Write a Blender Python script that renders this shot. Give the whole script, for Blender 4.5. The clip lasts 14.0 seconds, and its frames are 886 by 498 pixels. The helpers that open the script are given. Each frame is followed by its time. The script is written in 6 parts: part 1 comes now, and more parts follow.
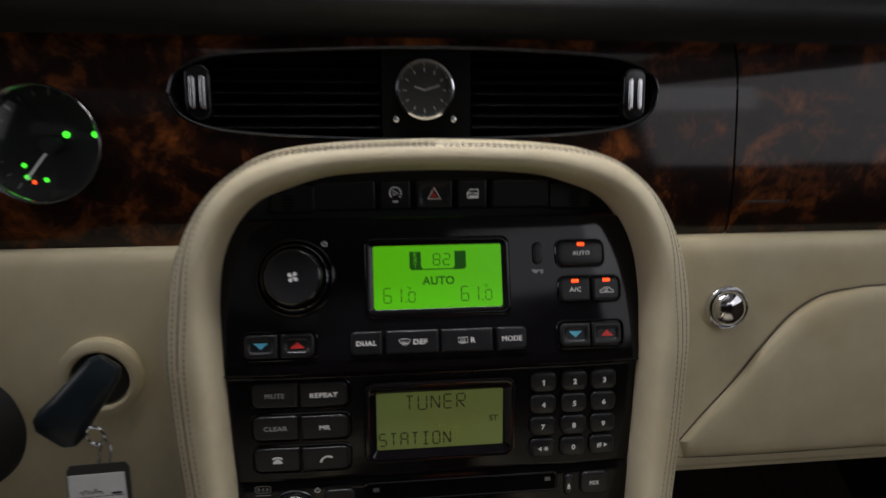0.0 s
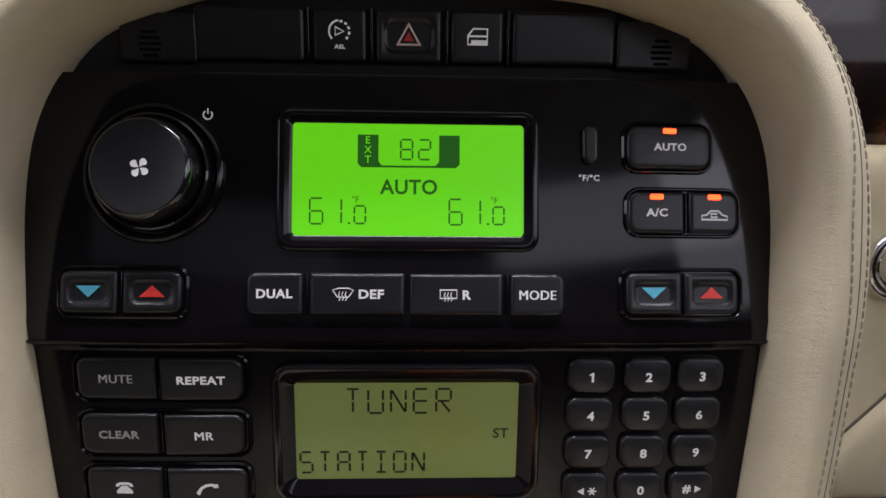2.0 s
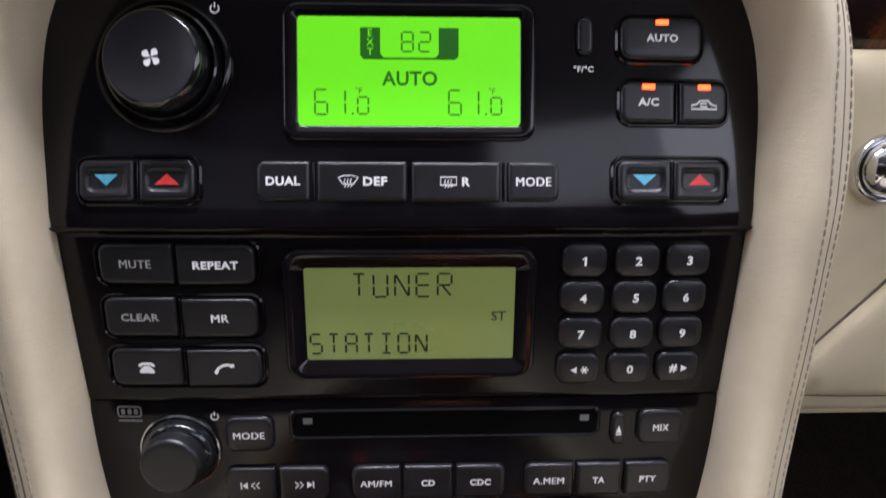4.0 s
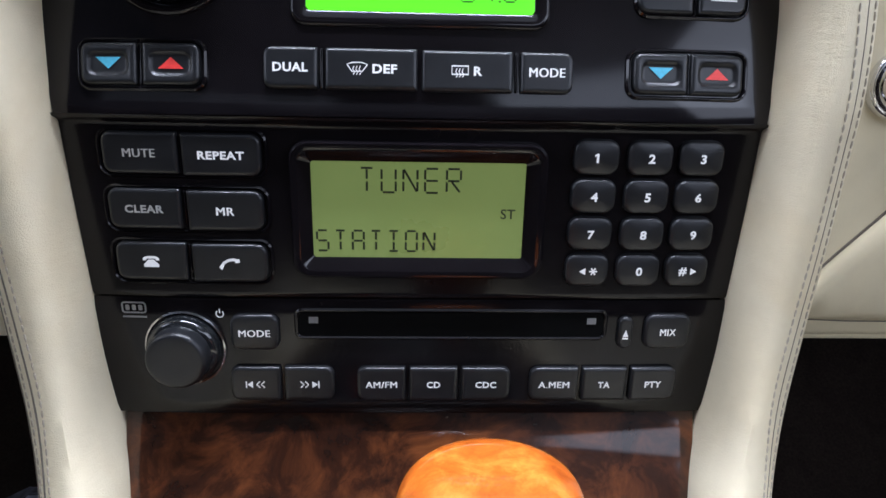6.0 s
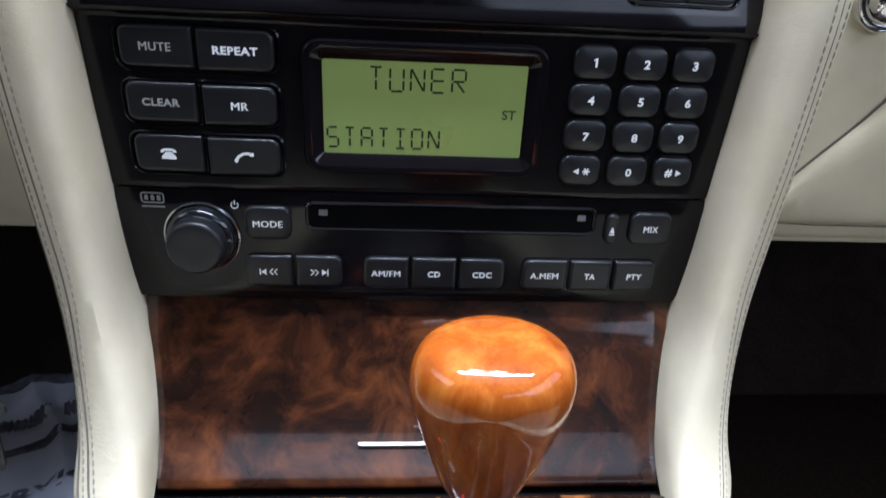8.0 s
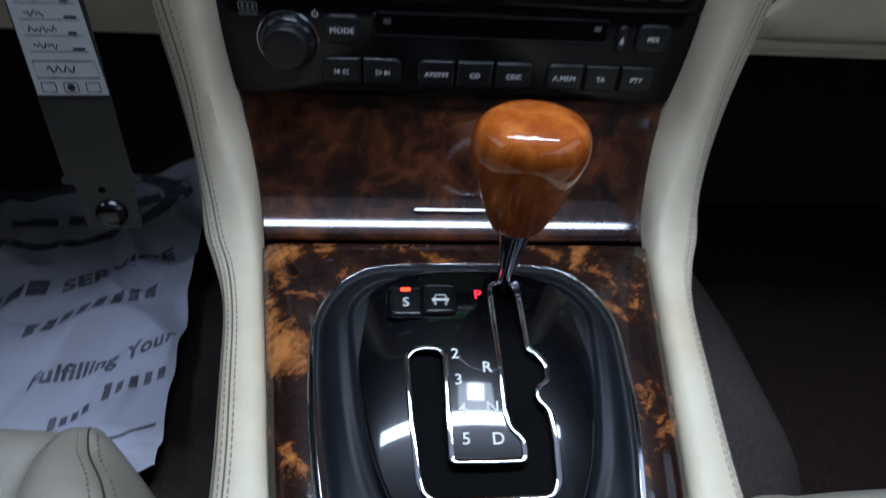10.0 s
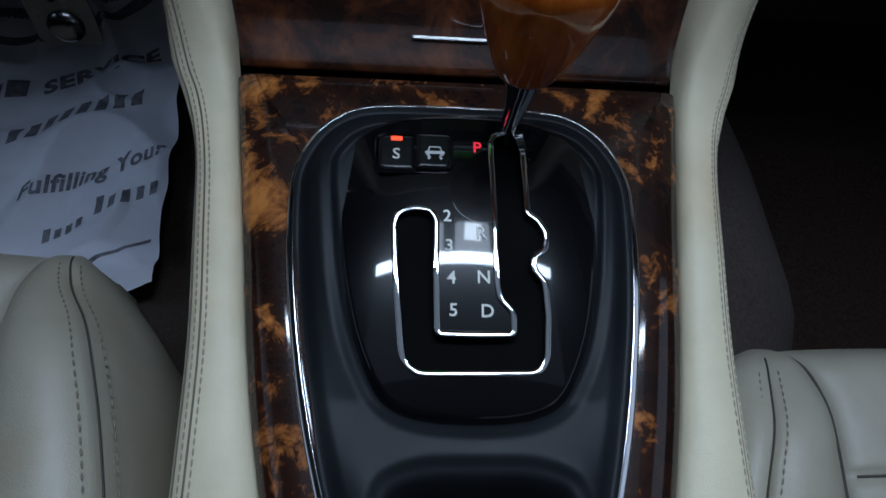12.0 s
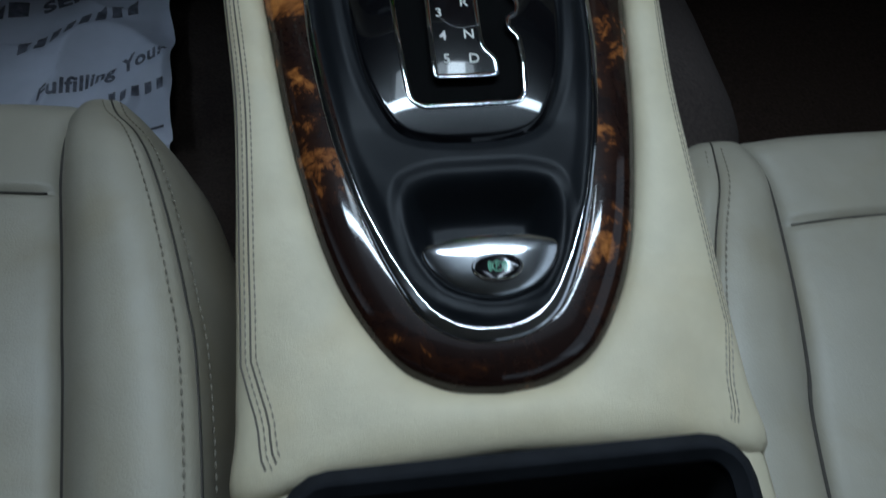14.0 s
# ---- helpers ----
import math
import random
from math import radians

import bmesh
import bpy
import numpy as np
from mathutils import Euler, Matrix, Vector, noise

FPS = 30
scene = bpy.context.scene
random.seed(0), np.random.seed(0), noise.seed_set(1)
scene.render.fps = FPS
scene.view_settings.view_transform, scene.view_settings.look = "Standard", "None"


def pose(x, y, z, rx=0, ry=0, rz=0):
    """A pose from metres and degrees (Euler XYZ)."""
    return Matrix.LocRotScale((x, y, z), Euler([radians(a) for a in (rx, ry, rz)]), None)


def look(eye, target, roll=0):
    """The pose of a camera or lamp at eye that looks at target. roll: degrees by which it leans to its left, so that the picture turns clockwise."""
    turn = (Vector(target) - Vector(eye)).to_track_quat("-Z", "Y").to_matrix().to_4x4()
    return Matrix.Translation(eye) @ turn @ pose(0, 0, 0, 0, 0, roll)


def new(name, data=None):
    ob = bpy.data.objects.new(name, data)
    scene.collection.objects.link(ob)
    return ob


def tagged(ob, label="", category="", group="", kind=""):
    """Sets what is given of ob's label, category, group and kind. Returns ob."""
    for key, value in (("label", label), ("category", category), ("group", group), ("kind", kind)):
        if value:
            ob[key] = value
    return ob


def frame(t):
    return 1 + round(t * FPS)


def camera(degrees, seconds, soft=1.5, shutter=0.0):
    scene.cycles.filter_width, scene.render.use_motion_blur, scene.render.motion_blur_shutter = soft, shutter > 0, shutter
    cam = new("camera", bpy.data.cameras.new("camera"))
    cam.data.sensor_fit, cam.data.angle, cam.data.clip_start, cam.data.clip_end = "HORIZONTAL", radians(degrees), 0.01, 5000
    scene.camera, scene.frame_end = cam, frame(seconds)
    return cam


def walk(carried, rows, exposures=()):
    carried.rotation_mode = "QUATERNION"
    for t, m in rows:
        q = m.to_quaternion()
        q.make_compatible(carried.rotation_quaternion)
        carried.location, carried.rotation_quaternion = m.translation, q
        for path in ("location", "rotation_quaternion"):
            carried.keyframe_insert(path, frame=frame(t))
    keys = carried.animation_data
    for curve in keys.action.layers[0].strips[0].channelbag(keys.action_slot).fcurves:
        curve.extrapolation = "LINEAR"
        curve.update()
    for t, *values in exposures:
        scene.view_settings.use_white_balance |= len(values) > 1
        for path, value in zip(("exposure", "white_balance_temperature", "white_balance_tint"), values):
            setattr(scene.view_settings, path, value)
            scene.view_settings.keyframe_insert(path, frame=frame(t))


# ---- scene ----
cam = camera(67.7, 14.0, shutter=0.5)
PATH = [
    (0, (-0.054, -0.11, 0.618), (0.184, 1.852, 0.311), -0.3),
    (0.2, (-0.023, -0.07, 0.604), (0.152, 1.894, 0.266), -1.3),
    (0.3, (-0.014, -0.042, 0.592), (0.14, 1.922, 0.249), -1.0),
    (0.5, (-0.018, 0.021, 0.578), (0.127, 1.983, 0.219), -0.8),
    (1, (0.008, 0.088, 0.56), (0.064, 2.053, 0.188), -0.8),
    (1.5, (0.003, 0.088, 0.552), (0.097, 2.049, 0.173), 1.3),
    (2, (0.003, 0.092, 0.548), (0.086, 2.053, 0.163), 0.8),
    (2.5, (0.001, 0.091, 0.548), (0.077, 2.052, 0.163), 0.5),
    (3, (0.002, 0.087, 0.545), (0.068, 2.047, 0.156), 0.3),
    (3.5, (0.003, 0.078, 0.535), (0.09, 2.024, 0.083), 0.3),
    (4, (0.003, 0.072, 0.523), (0.081, 2.003, 0.007), 0.4),
    (4.2, (0.003, 0.072, 0.518), (0.077, 1.993, -0.032), 0.5),
    (6.5, (-0.002, 0.063, 0.49), (0.081, 1.958, -0.143), 1.5),
    (7, (-0.001, 0.056, 0.491), (0.079, 1.936, -0.187), 1.7),
    (7.2, (-0.004, 0.054, 0.49), (0.095, 1.924, -0.21), 2.0),
    (9.3, (-0.043, -0.039, 0.527), (0.158, 1.597, -0.604), 4.1),
    (9.5, (-0.05, -0.059, 0.533), (0.166, 1.565, -0.614), 4.2),
    (10, (-0.051, -0.042, 0.522), (0.132, 1.467, -0.777), 4.9),
    (10.5, (-0.049, 0.036, 0.52), (0.068, 1.286, -1.037), 5.7),
    (11, (-0.042, 0.056, 0.516), (0.065, 1.108, -1.182), 6.7),
    (11.5, (-0.036, 0.037, 0.514), (0.095, 1.053, -1.204), 8.2),
    (12, (-0.039, 0.005, 0.516), (0.118, 1.049, -1.183), 8.8),
    (12.5, (-0.038, -0.015, 0.511), (0.129, 1.044, -1.177), 8.5),
    (13, (-0.046, -0.049, 0.507), (0.119, 0.99, -1.194), 7.6),
    (13.5, (-0.052, -0.095, 0.514), (0.116, 0.922, -1.2), 6.3),
    (14, (-0.06, -0.14, 0.515), (0.158, 0.848, -1.211), 7.0),
]
EXPOSURES = [(0, -0.4, 6500, 14), (0.6, -0.08, 6600, 14), (1.2, 0.28, 6250, 21), (2.0, 0.33, 6250, 20), (3.0, 0.55, 6150, 23), (4.2, 0.88, 5950, 23), (6.5, 1.12, 5450, 14), (9.4, 0.0, 5200, 13), (10.5, -0.93, 5000, 9), (11, -1.14, 4950, 8), (14, -1.48, 5150, 0)]
walk(cam, [(t, look(eye, target, roll)) for t, eye, target, roll in PATH], EXPOSURES)

# ---- light ----
world = bpy.data.worlds.new("showroom_air")
scene.world = world
world.use_nodes = True
world.node_tree.nodes["Background"].inputs[0].default_value = (0.75, 0.82, 0.9, 1)
world.node_tree.nodes["Background"].inputs[1].default_value = 0.02


def area_lamp(name, eye, target, w, h, watts, colour, spread=180):
    data = bpy.data.lights.new(name, "AREA")
    data.shape, data.size, data.size_y, data.energy, data.color = "RECTANGLE", w, h, watts, colour
    data.spread = radians(spread)
    ob = new(name, data)
    ob.matrix_world = look(eye, target)
    return ob


# map lamps of the overhead console, the showroom's light in the roof and window openings, one added fill
area_lamp("map_lamp_light", (0.09, 0.345, 0.952), (0.08, 0.14, 0.2), 0.055, 0.05, 0.25, (1.0, 0.98, 0.95), 150)
area_lamp("map_lamp_light", (-0.065, 0.345, 0.952), (-0.08, 0.14, 0.2), 0.055, 0.05, 0.06, (1.0, 0.98, 0.95), 150)
area_lamp("sunroof_light", (0.06, 0.268, 0.968), (0.06, -0.19, 0.2), 0.66, 0.045, 4.9, (0.97, 0.985, 1.0), 100)
area_lamp("sunroof_sky_light", (0.06, 0.10, 0.971), (0.06, 0.099, 0.0), 0.66, 0.27, 0.22, (0.93, 0.96, 1.0))
area_lamp("windscreen_light", (0.0, 0.92, 0.90), (0.0, 0.2, 0.5), 1.1, 0.22, 0.10, (0.9, 0.95, 1.0))
area_lamp("side_window_light", (0.72, -0.08, 0.75), (0.0, 0.1, 0.45), 0.95, 0.34, 1.25, (0.96, 0.97, 1.0))
area_lamp("side_window_light", (-0.72, 0.15, 0.78), (0.12, 0.36, 0.52), 0.60, 0.26, 0.17, (0.96, 0.97, 1.0), 70)
# extra fill aimed at the paper mat; no opening stands there
area_lamp("mat_fill_light", (-0.73, 0.36, 0.66), (-0.27, 0.47, -0.05), 0.30, 0.22, 0.16, (0.86, 0.91, 1.0), 42)
area_lamp("rear_side_window_light", (0.56, -0.70, 0.87), (0.15, 0.40, 0.48), 0.80, 0.18, 0.50, (0.93, 0.96, 1.0))
area_lamp("rear_side_window_light", (-0.58, -0.90, 0.87), (-0.15, 0.40, 0.48), 0.80, 0.18, 0.05, (0.93, 0.96, 1.0))
area_lamp("rear_window_light", (0.0, -1.42, 0.85), (0.0, 0.3, 0.6), 1.0, 0.20, 0.03, (0.97, 0.98, 1.0))


# ---- materials ----
def mix_ramp(nt, fac, stops):
    r = nt.nodes.new("ShaderNodeValToRGB")
    while len(r.color_ramp.elements) < len(stops):
        r.color_ramp.elements.new(0.5)
    for e, (p, c) in zip(r.color_ramp.elements, stops):
        e.position, e.color = p, (*c, 1)
    nt.links.new(fac, r.inputs[0])
    return r.outputs[0]


def noise_node(nt, scale, detail=4.0, rough=0.55, distortion=0.0, stretch=None):
    co = nt.nodes.new("ShaderNodeTexCoord").outputs["Object"]
    if stretch:
        m = nt.nodes.new("ShaderNodeMapping")
        m.inputs["Scale"].default_value = stretch
        nt.links.new(co, m.inputs[0])
        co = m.outputs[0]
    n = nt.nodes.new("ShaderNodeTexNoise")
    for k, v in (("Scale", scale), ("Detail", detail), ("Roughness", rough), ("Distortion", distortion)):
        n.inputs[k].default_value = v
    nt.links.new(co, n.inputs["Vector"])
    return n.outputs["Fac"]


def material(name, base, rough=0.5, metal=0.0, vary=0.12, scale=60.0, bump=0.0, bump_scale=900.0, coat=0.0,
             coat_rough=0.05, rough_vary=0.1, emit=None, power=0.0, spec=0.5, cells=False):
    m = bpy.data.materials.new(name)
    m.use_nodes = True
    nt = m.node_tree
    b = nt.nodes["Principled BSDF"]
    n1 = noise_node(nt, scale)
    lo = tuple(max(0.0, c * (1 - vary)) for c in base)
    hi = tuple(min(1.0, c * (1 + vary)) for c in base)
    nt.links.new(mix_ramp(nt, n1, [(0.3, lo), (0.7, hi)]), b.inputs["Base Color"])
    b.inputs["Metallic"].default_value = metal
    b.inputs["Specular IOR Level"].default_value = spec
    rr = nt.nodes.new("ShaderNodeMapRange")
    rr.inputs[3].default_value, rr.inputs[4].default_value = max(0.02, rough - rough_vary), min(1.0, rough + rough_vary)
    nt.links.new(noise_node(nt, scale * 0.35, 5.0), rr.inputs[0])
    nt.links.new(rr.outputs[0], b.inputs["Roughness"])
    b.inputs["Coat Weight"].default_value, b.inputs["Coat Roughness"].default_value = coat, coat_rough
    if bump:
        bp = nt.nodes.new("ShaderNodeBump")
        bp.inputs["Strength"].default_value, bp.inputs["Distance"].default_value = bump, 0.0006
        if cells:
            v = nt.nodes.new("ShaderNodeTexVoronoi")
            v.feature = "DISTANCE_TO_EDGE"
            v.inputs["Scale"].default_value = bump_scale
            co = nt.nodes.new("ShaderNodeTexCoord").outputs["Object"]
            wob = nt.nodes.new("ShaderNodeTexNoise")
            wob.inputs["Scale"].default_value = bump_scale * 0.7
            nt.links.new(co, wob.inputs["Vector"])
            mx = nt.nodes.new("ShaderNodeVectorMath")
            mx.operation = "MULTIPLY_ADD"
            mx.inputs[1].default_value = (0.0012, 0.0012, 0.0012)
            nt.links.new(wob.outputs["Color"], mx.inputs[0])
            nt.links.new(co, mx.inputs[2])
            nt.links.new(mx.outputs[0], v.inputs["Vector"])
            cl = nt.nodes.new("ShaderNodeMapRange")
            cl.inputs[2].default_value = 0.18
            nt.links.new(v.outputs["Distance"], cl.inputs[0])
            nt.links.new(cl.outputs[0], bp.inputs["Height"])
        else:
            nt.links.new(noise_node(nt, bump_scale, 3.0, 0.6), bp.inputs["Height"])
        nt.links.new(bp.outputs[0], b.inputs["Normal"])
    if emit:
        b.inputs["Emission Color"].default_value, b.inputs["Emission Strength"].default_value = (*emit, 1), power
    return m


def burl(name, stops, scale, seed=0.0, coat_rough=0.04, lean=0.0, swirl=0.5, vein=0.25, stretch=(1, 1, 1), coat=1.0):
    """Burl veneer: a figure of ragged patches bent by slow swirls, finer dark veins inside it, under clear lacquer."""
    m = bpy.data.materials.new(name)
    m.use_nodes = True
    nt = m.node_tree
    b = nt.nodes["Principled BSDF"]
    co = nt.nodes.new("ShaderNodeTexCoord").outputs["Object"]
    mp = nt.nodes.new("ShaderNodeMapping")
    mp.inputs["Location"].default_value = (seed, seed * 0.7, seed * 1.3)
    mp.inputs["Scale"].default_value = stretch
    nt.links.new(co, mp.inputs[0])

    def tex(vector, size, detail, rough, bend=0.0):
        n = nt.nodes.new("ShaderNodeTexNoise")
        for k, v in (("Scale", size), ("Detail", detail), ("Roughness", rough), ("Distortion", bend)):
            n.inputs[k].default_value = v
        nt.links.new(vector, n.inputs["Vector"])
        return n

    def maths(kind, a, b_, c=None):
        n = nt.nodes.new("ShaderNodeMath")
        n.operation = kind
        for k, v in enumerate((a, b_, c)):
            if isinstance(v, float):
                n.inputs[k].default_value = v
            elif v is not None:
                nt.links.new(v, n.inputs[k])
        return n.outputs[0]

    # slow swirls bend the coordinates
    slow = tex(mp.outputs[0], scale * 0.55, 2.0, 0.5)
    warp = nt.nodes.new("ShaderNodeVectorMath")
    warp.operation = "MULTIPLY_ADD"
    warp.inputs[1].default_value = (swirl * 1.6 / scale,) * 3
    nt.links.new(slow.outputs["Color"], warp.inputs[0])
    nt.links.new(mp.outputs[0], warp.inputs[2])
    figure = tex(warp.outputs[0], scale, 7.0, 0.62, 0.35).outputs["Fac"]
    fine = tex(warp.outputs[0], scale * 4.5, 6.0, 0.65, 1.2).outputs["Fac"]
    value = maths("MULTIPLY_ADD", fine, vein, figure)
    value = maths("SUBTRACT", value, vein * 0.5)
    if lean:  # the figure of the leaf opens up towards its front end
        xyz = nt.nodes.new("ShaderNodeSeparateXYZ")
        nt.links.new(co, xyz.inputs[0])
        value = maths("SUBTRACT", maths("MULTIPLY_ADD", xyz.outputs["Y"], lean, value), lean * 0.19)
    nt.links.new(mix_ramp(nt, value, stops), b.inputs["Base Color"])
    b.inputs["Roughness"].default_value = 0.45
    b.inputs["Specular IOR Level"].default_value = 0.08
    b.inputs["Coat Weight"].default_value, b.inputs["Coat Roughness"].default_value = coat, coat_rough
    return m


LEATHER = material("cream_leather", (0.66, 0.587, 0.412), 0.50, vary=0.08, scale=25, bump=0.19, bump_scale=880, cells=True)
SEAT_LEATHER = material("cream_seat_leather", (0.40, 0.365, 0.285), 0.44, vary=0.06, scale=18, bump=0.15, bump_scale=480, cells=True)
CREAM_PLASTIC = material("cream_soft_plastic", (0.71, 0.636, 0.441), 0.55, vary=0.05, scale=30, bump=0.2, bump_scale=1200)
SEAT_THREAD = material("dark_taupe_thread", (0.22, 0.195, 0.15), 0.8, vary=0.2, scale=900)
THREAD = material("taupe_thread", (0.30, 0.26, 0.20), 0.8, vary=0.2, scale=900)
LIT_THREAD = material("lit_taupe_thread", (0.40, 0.35, 0.27), 0.8, vary=0.15, scale=900)
SEAM = material("brown_leather_seam", (0.13, 0.11, 0.085), 0.7)
SEAT_SEAM = material("dark_leather_seam", (0.06, 0.052, 0.042), 0.8)
GLOSS_BLACK = material("gloss_black_plastic", (0.006, 0.005, 0.006), 0.09, vary=0.2, scale=40, rough_vary=0.04, spec=0.36)
RADIO_BLACK = material("black_radio_plastic", (0.007, 0.006, 0.007), 0.15, vary=0.2, scale=40, rough_vary=0.05, spec=0.28)
CLEAR_BLACK = material("polished_black_moulding", (0.010, 0.011, 0.012), 0.10, vary=0.2, scale=40, rough_vary=0.03, coat=0.8, coat_rough=0.06)
PIANO_BLACK = material("piano_black_plate", (0.003, 0.003, 0.004), 0.24, vary=0.2, scale=40, spec=0.10, rough_vary=0.04, coat=0.80, coat_rough=0.04)
BUTTON_BLACK = material("satin_black_button", (0.011, 0.0115, 0.013), 0.32, vary=0.2, scale=80, bump=0.12, bump_scale=2500)
KEY_BLACK = material("soft_black_key", (0.006, 0.006, 0.007), 0.24, vary=0.2, scale=80, spec=0.3)
SATIN_BLACK = material("satin_black_surround", (0.008, 0.009, 0.011), 0.46, spec=0.2, vary=0.15, scale=50, bump=0.15, bump_scale=3000)
MATT_BLACK = material("matt_black_plastic", (0.010, 0.010, 0.011), 0.7, vary=0.2, scale=70, bump=0.2, bump_scale=2000)
DEEP_BLACK = material("deep_black_void", (0.003, 0.003, 0.003), 0.9, spec=0.08)
RUBBER = material("dark_grey_rubber", (0.014, 0.015, 0.018), 0.85, spec=0.15, vary=0.2, scale=90, bump=0.3, bump_scale=1800)
CHROME = material("polished_chrome", (0.78, 0.78, 0.80), 0.08, 1.0, vary=0.04, scale=120, rough_vary=0.05)
GATE_CHROME = material("bright_chrome", (0.72, 0.72, 0.74), 0.045, 1.0, vary=0.04, scale=120, rough_vary=0.02)
SATIN_CHROME = material("brushed_chrome", (0.70, 0.71, 0.73), 0.19, 1.0, vary=0.05, scale=150, rough_vary=0.05)
LEVER_CHROME = material("rubbed_chrome", (0.74, 0.75, 0.77), 0.19, 1.0, vary=0.06, scale=150, rough_vary=0.04)
DARK_CHROME = material("darkened_chrome", (0.09, 0.09, 0.095), 0.22, 1.0, vary=0.1, scale=150)
PULL_CHROME = material("matt_chrome", (0.75, 0.75, 0.76), 0.38, 1.0, vary=0.04, scale=150)
BURL_DASH = burl("dark_burl_walnut", [(0.42, (0.006, 0.002, 0.0012)), (0.52, (0.018, 0.0055, 0.0024)), (0.62, (0.100, 0.029, 0.0065)), (0.74, (0.24, 0.072, 0.015))], 24, 3.1, 0.08, swirl=0.9, coat=0.6)
BURL_DOOR = burl("brown_burl_walnut", [(0.36, (0.008, 0.0026, 0.0015)), (0.47, (0.026, 0.0078, 0.0030)), (0.56, (0.068, 0.020, 0.0062)), (0.70, (0.14, 0.044, 0.012))], 24, 7.7, 0.06, swirl=1.3, vein=0.16)
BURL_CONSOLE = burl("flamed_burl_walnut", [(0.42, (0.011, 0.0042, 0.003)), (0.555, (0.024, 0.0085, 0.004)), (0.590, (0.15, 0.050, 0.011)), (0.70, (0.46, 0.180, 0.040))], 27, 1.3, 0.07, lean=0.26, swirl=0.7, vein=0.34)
KNOB_WOOD = burl("varnished_honey_wood", [(0.30, (0.21, 0.040, 0.0025)), (0.50, (0.35, 0.080, 0.006)), (0.70, (0.54, 0.170, 0.022))], 60, 5.0, 0.05, swirl=0.4, vein=0.20, stretch=(1.0, 1.0, 0.16))
# faint glow added to the print so the legends come out brighter
WHITE_INK = material("white_print", (0.62, 0.62, 0.60), 0.5, vary=0.1, scale=800, emit=(1, 0.98, 0.95), power=0.14)
GEAR_INK = material("beige_print", (0.68, 0.67, 0.61), 0.5, vary=0.08, scale=800)
DULL_INK = material("dull_white_print", (0.44, 0.44, 0.42), 0.5, vary=0.1, scale=800)
GREY_INK = material("grey_print", (0.22, 0.22, 0.22), 0.5, vary=0.1, scale=800)
RED_INK = material("red_print", (0.75, 0.05, 0.04), 0.4, vary=0.1, scale=800)
BLUE_INK = material("light_blue_print", (0.10, 0.45, 0.62), 0.4, vary=0.1, scale=800)
GREEN_INK = material("green_print", (0.05, 0.30, 0.14), 0.4, vary=0.1, scale=800)
PEACH_INK = material("pale_red_print", (0.92, 0.74, 0.67), 0.4, vary=0.1, scale=800)
LED = material("lit_orange_red_led", (0.8, 0.06, 0.02), 0.4, emit=(1.0, 0.055, 0.006), power=4.2)
GEAR_RED = material("lit_red_letter", (0.7, 0.02, 0.03), 0.4, emit=(1.0, 0.03, 0.05), power=2.2)
GREEN_LAMP = material("lit_green_telltale", (0.05, 0.6, 0.05), 0.4, emit=(0.05, 1.0, 0.03), power=2.5)
LCD_GREEN = material("lit_green_display", (0.05, 0.35, 0.01), 0.3, vary=0.03, scale=30, emit=(0.17, 0.90, 0.0), power=0.44)
LCD_OLIVE = material("olive_display", (0.125, 0.16, 0.045), 0.3, vary=0.05, scale=40, emit=(0.30, 0.385, 0.10), power=0.16)
LCD_INK = material("dark_green_segment", (0.01, 0.07, 0.006), 0.5, vary=0.1, emit=(0.02, 0.30, 0.004), power=0.16)
LCD_INK2 = material("dark_olive_segment", (0.016, 0.022, 0.008), 0.5, vary=0.1)
CARPET = material("dark_brown_carpet", (0.048, 0.033, 0.025), 0.95, vary=0.35, scale=300, bump=0.9, bump_scale=700)
TUNNEL_CARPET = material("grey_brown_carpet", (0.050, 0.038, 0.033), 0.95, vary=0.3, scale=300, bump=0.8, bump_scale=700)
# darker carpet copy that carries the passenger footwell's shade
SHADE_CARPET = material("shaded_brown_carpet", (0.030, 0.020, 0.015), 0.95, vary=0.35, scale=300, bump=0.9, bump_scale=700, spec=0.1)
FADED_INK = material("faded_black_print", (0.19, 0.19, 0.23), 0.7, vary=0.5, scale=90)
PAPER = material("white_paper", (0.82, 0.83, 0.93), 0.75, vary=0.07, scale=14, bump=0.35, bump_scale=60)
CARD = material("grey_white_card", (0.55, 0.55, 0.55), 0.6, vary=0.05, scale=90)
INK = material("black_print", (0.02, 0.02, 0.025), 0.7, vary=0.2, scale=200)
SLEEVE = material("smoky_plastic_sleeve", (0.030, 0.030, 0.027), 0.30, vary=0.12, scale=60)
FOB = material("blue_black_key_fob", (0.012, 0.018, 0.024), 0.32, vary=0.2, scale=60)
HEADLINER = material("grey_headliner", (0.32, 0.31, 0.29), 0.9, vary=0.05, scale=200, bump=0.3, bump_scale=900)
LAMP_LENS = material("lit_white_lens", (0.9, 0.9, 0.9), 0.4, emit=(1.0, 0.98, 0.95), power=14.0)
DIAL = material("dark_dial", (0.004, 0.004, 0.005), 0.5, vary=0.2)
SLAT = material("dark_vent_slat", (0.004, 0.004, 0.005), 0.6, vary=0.2, spec=0.15)



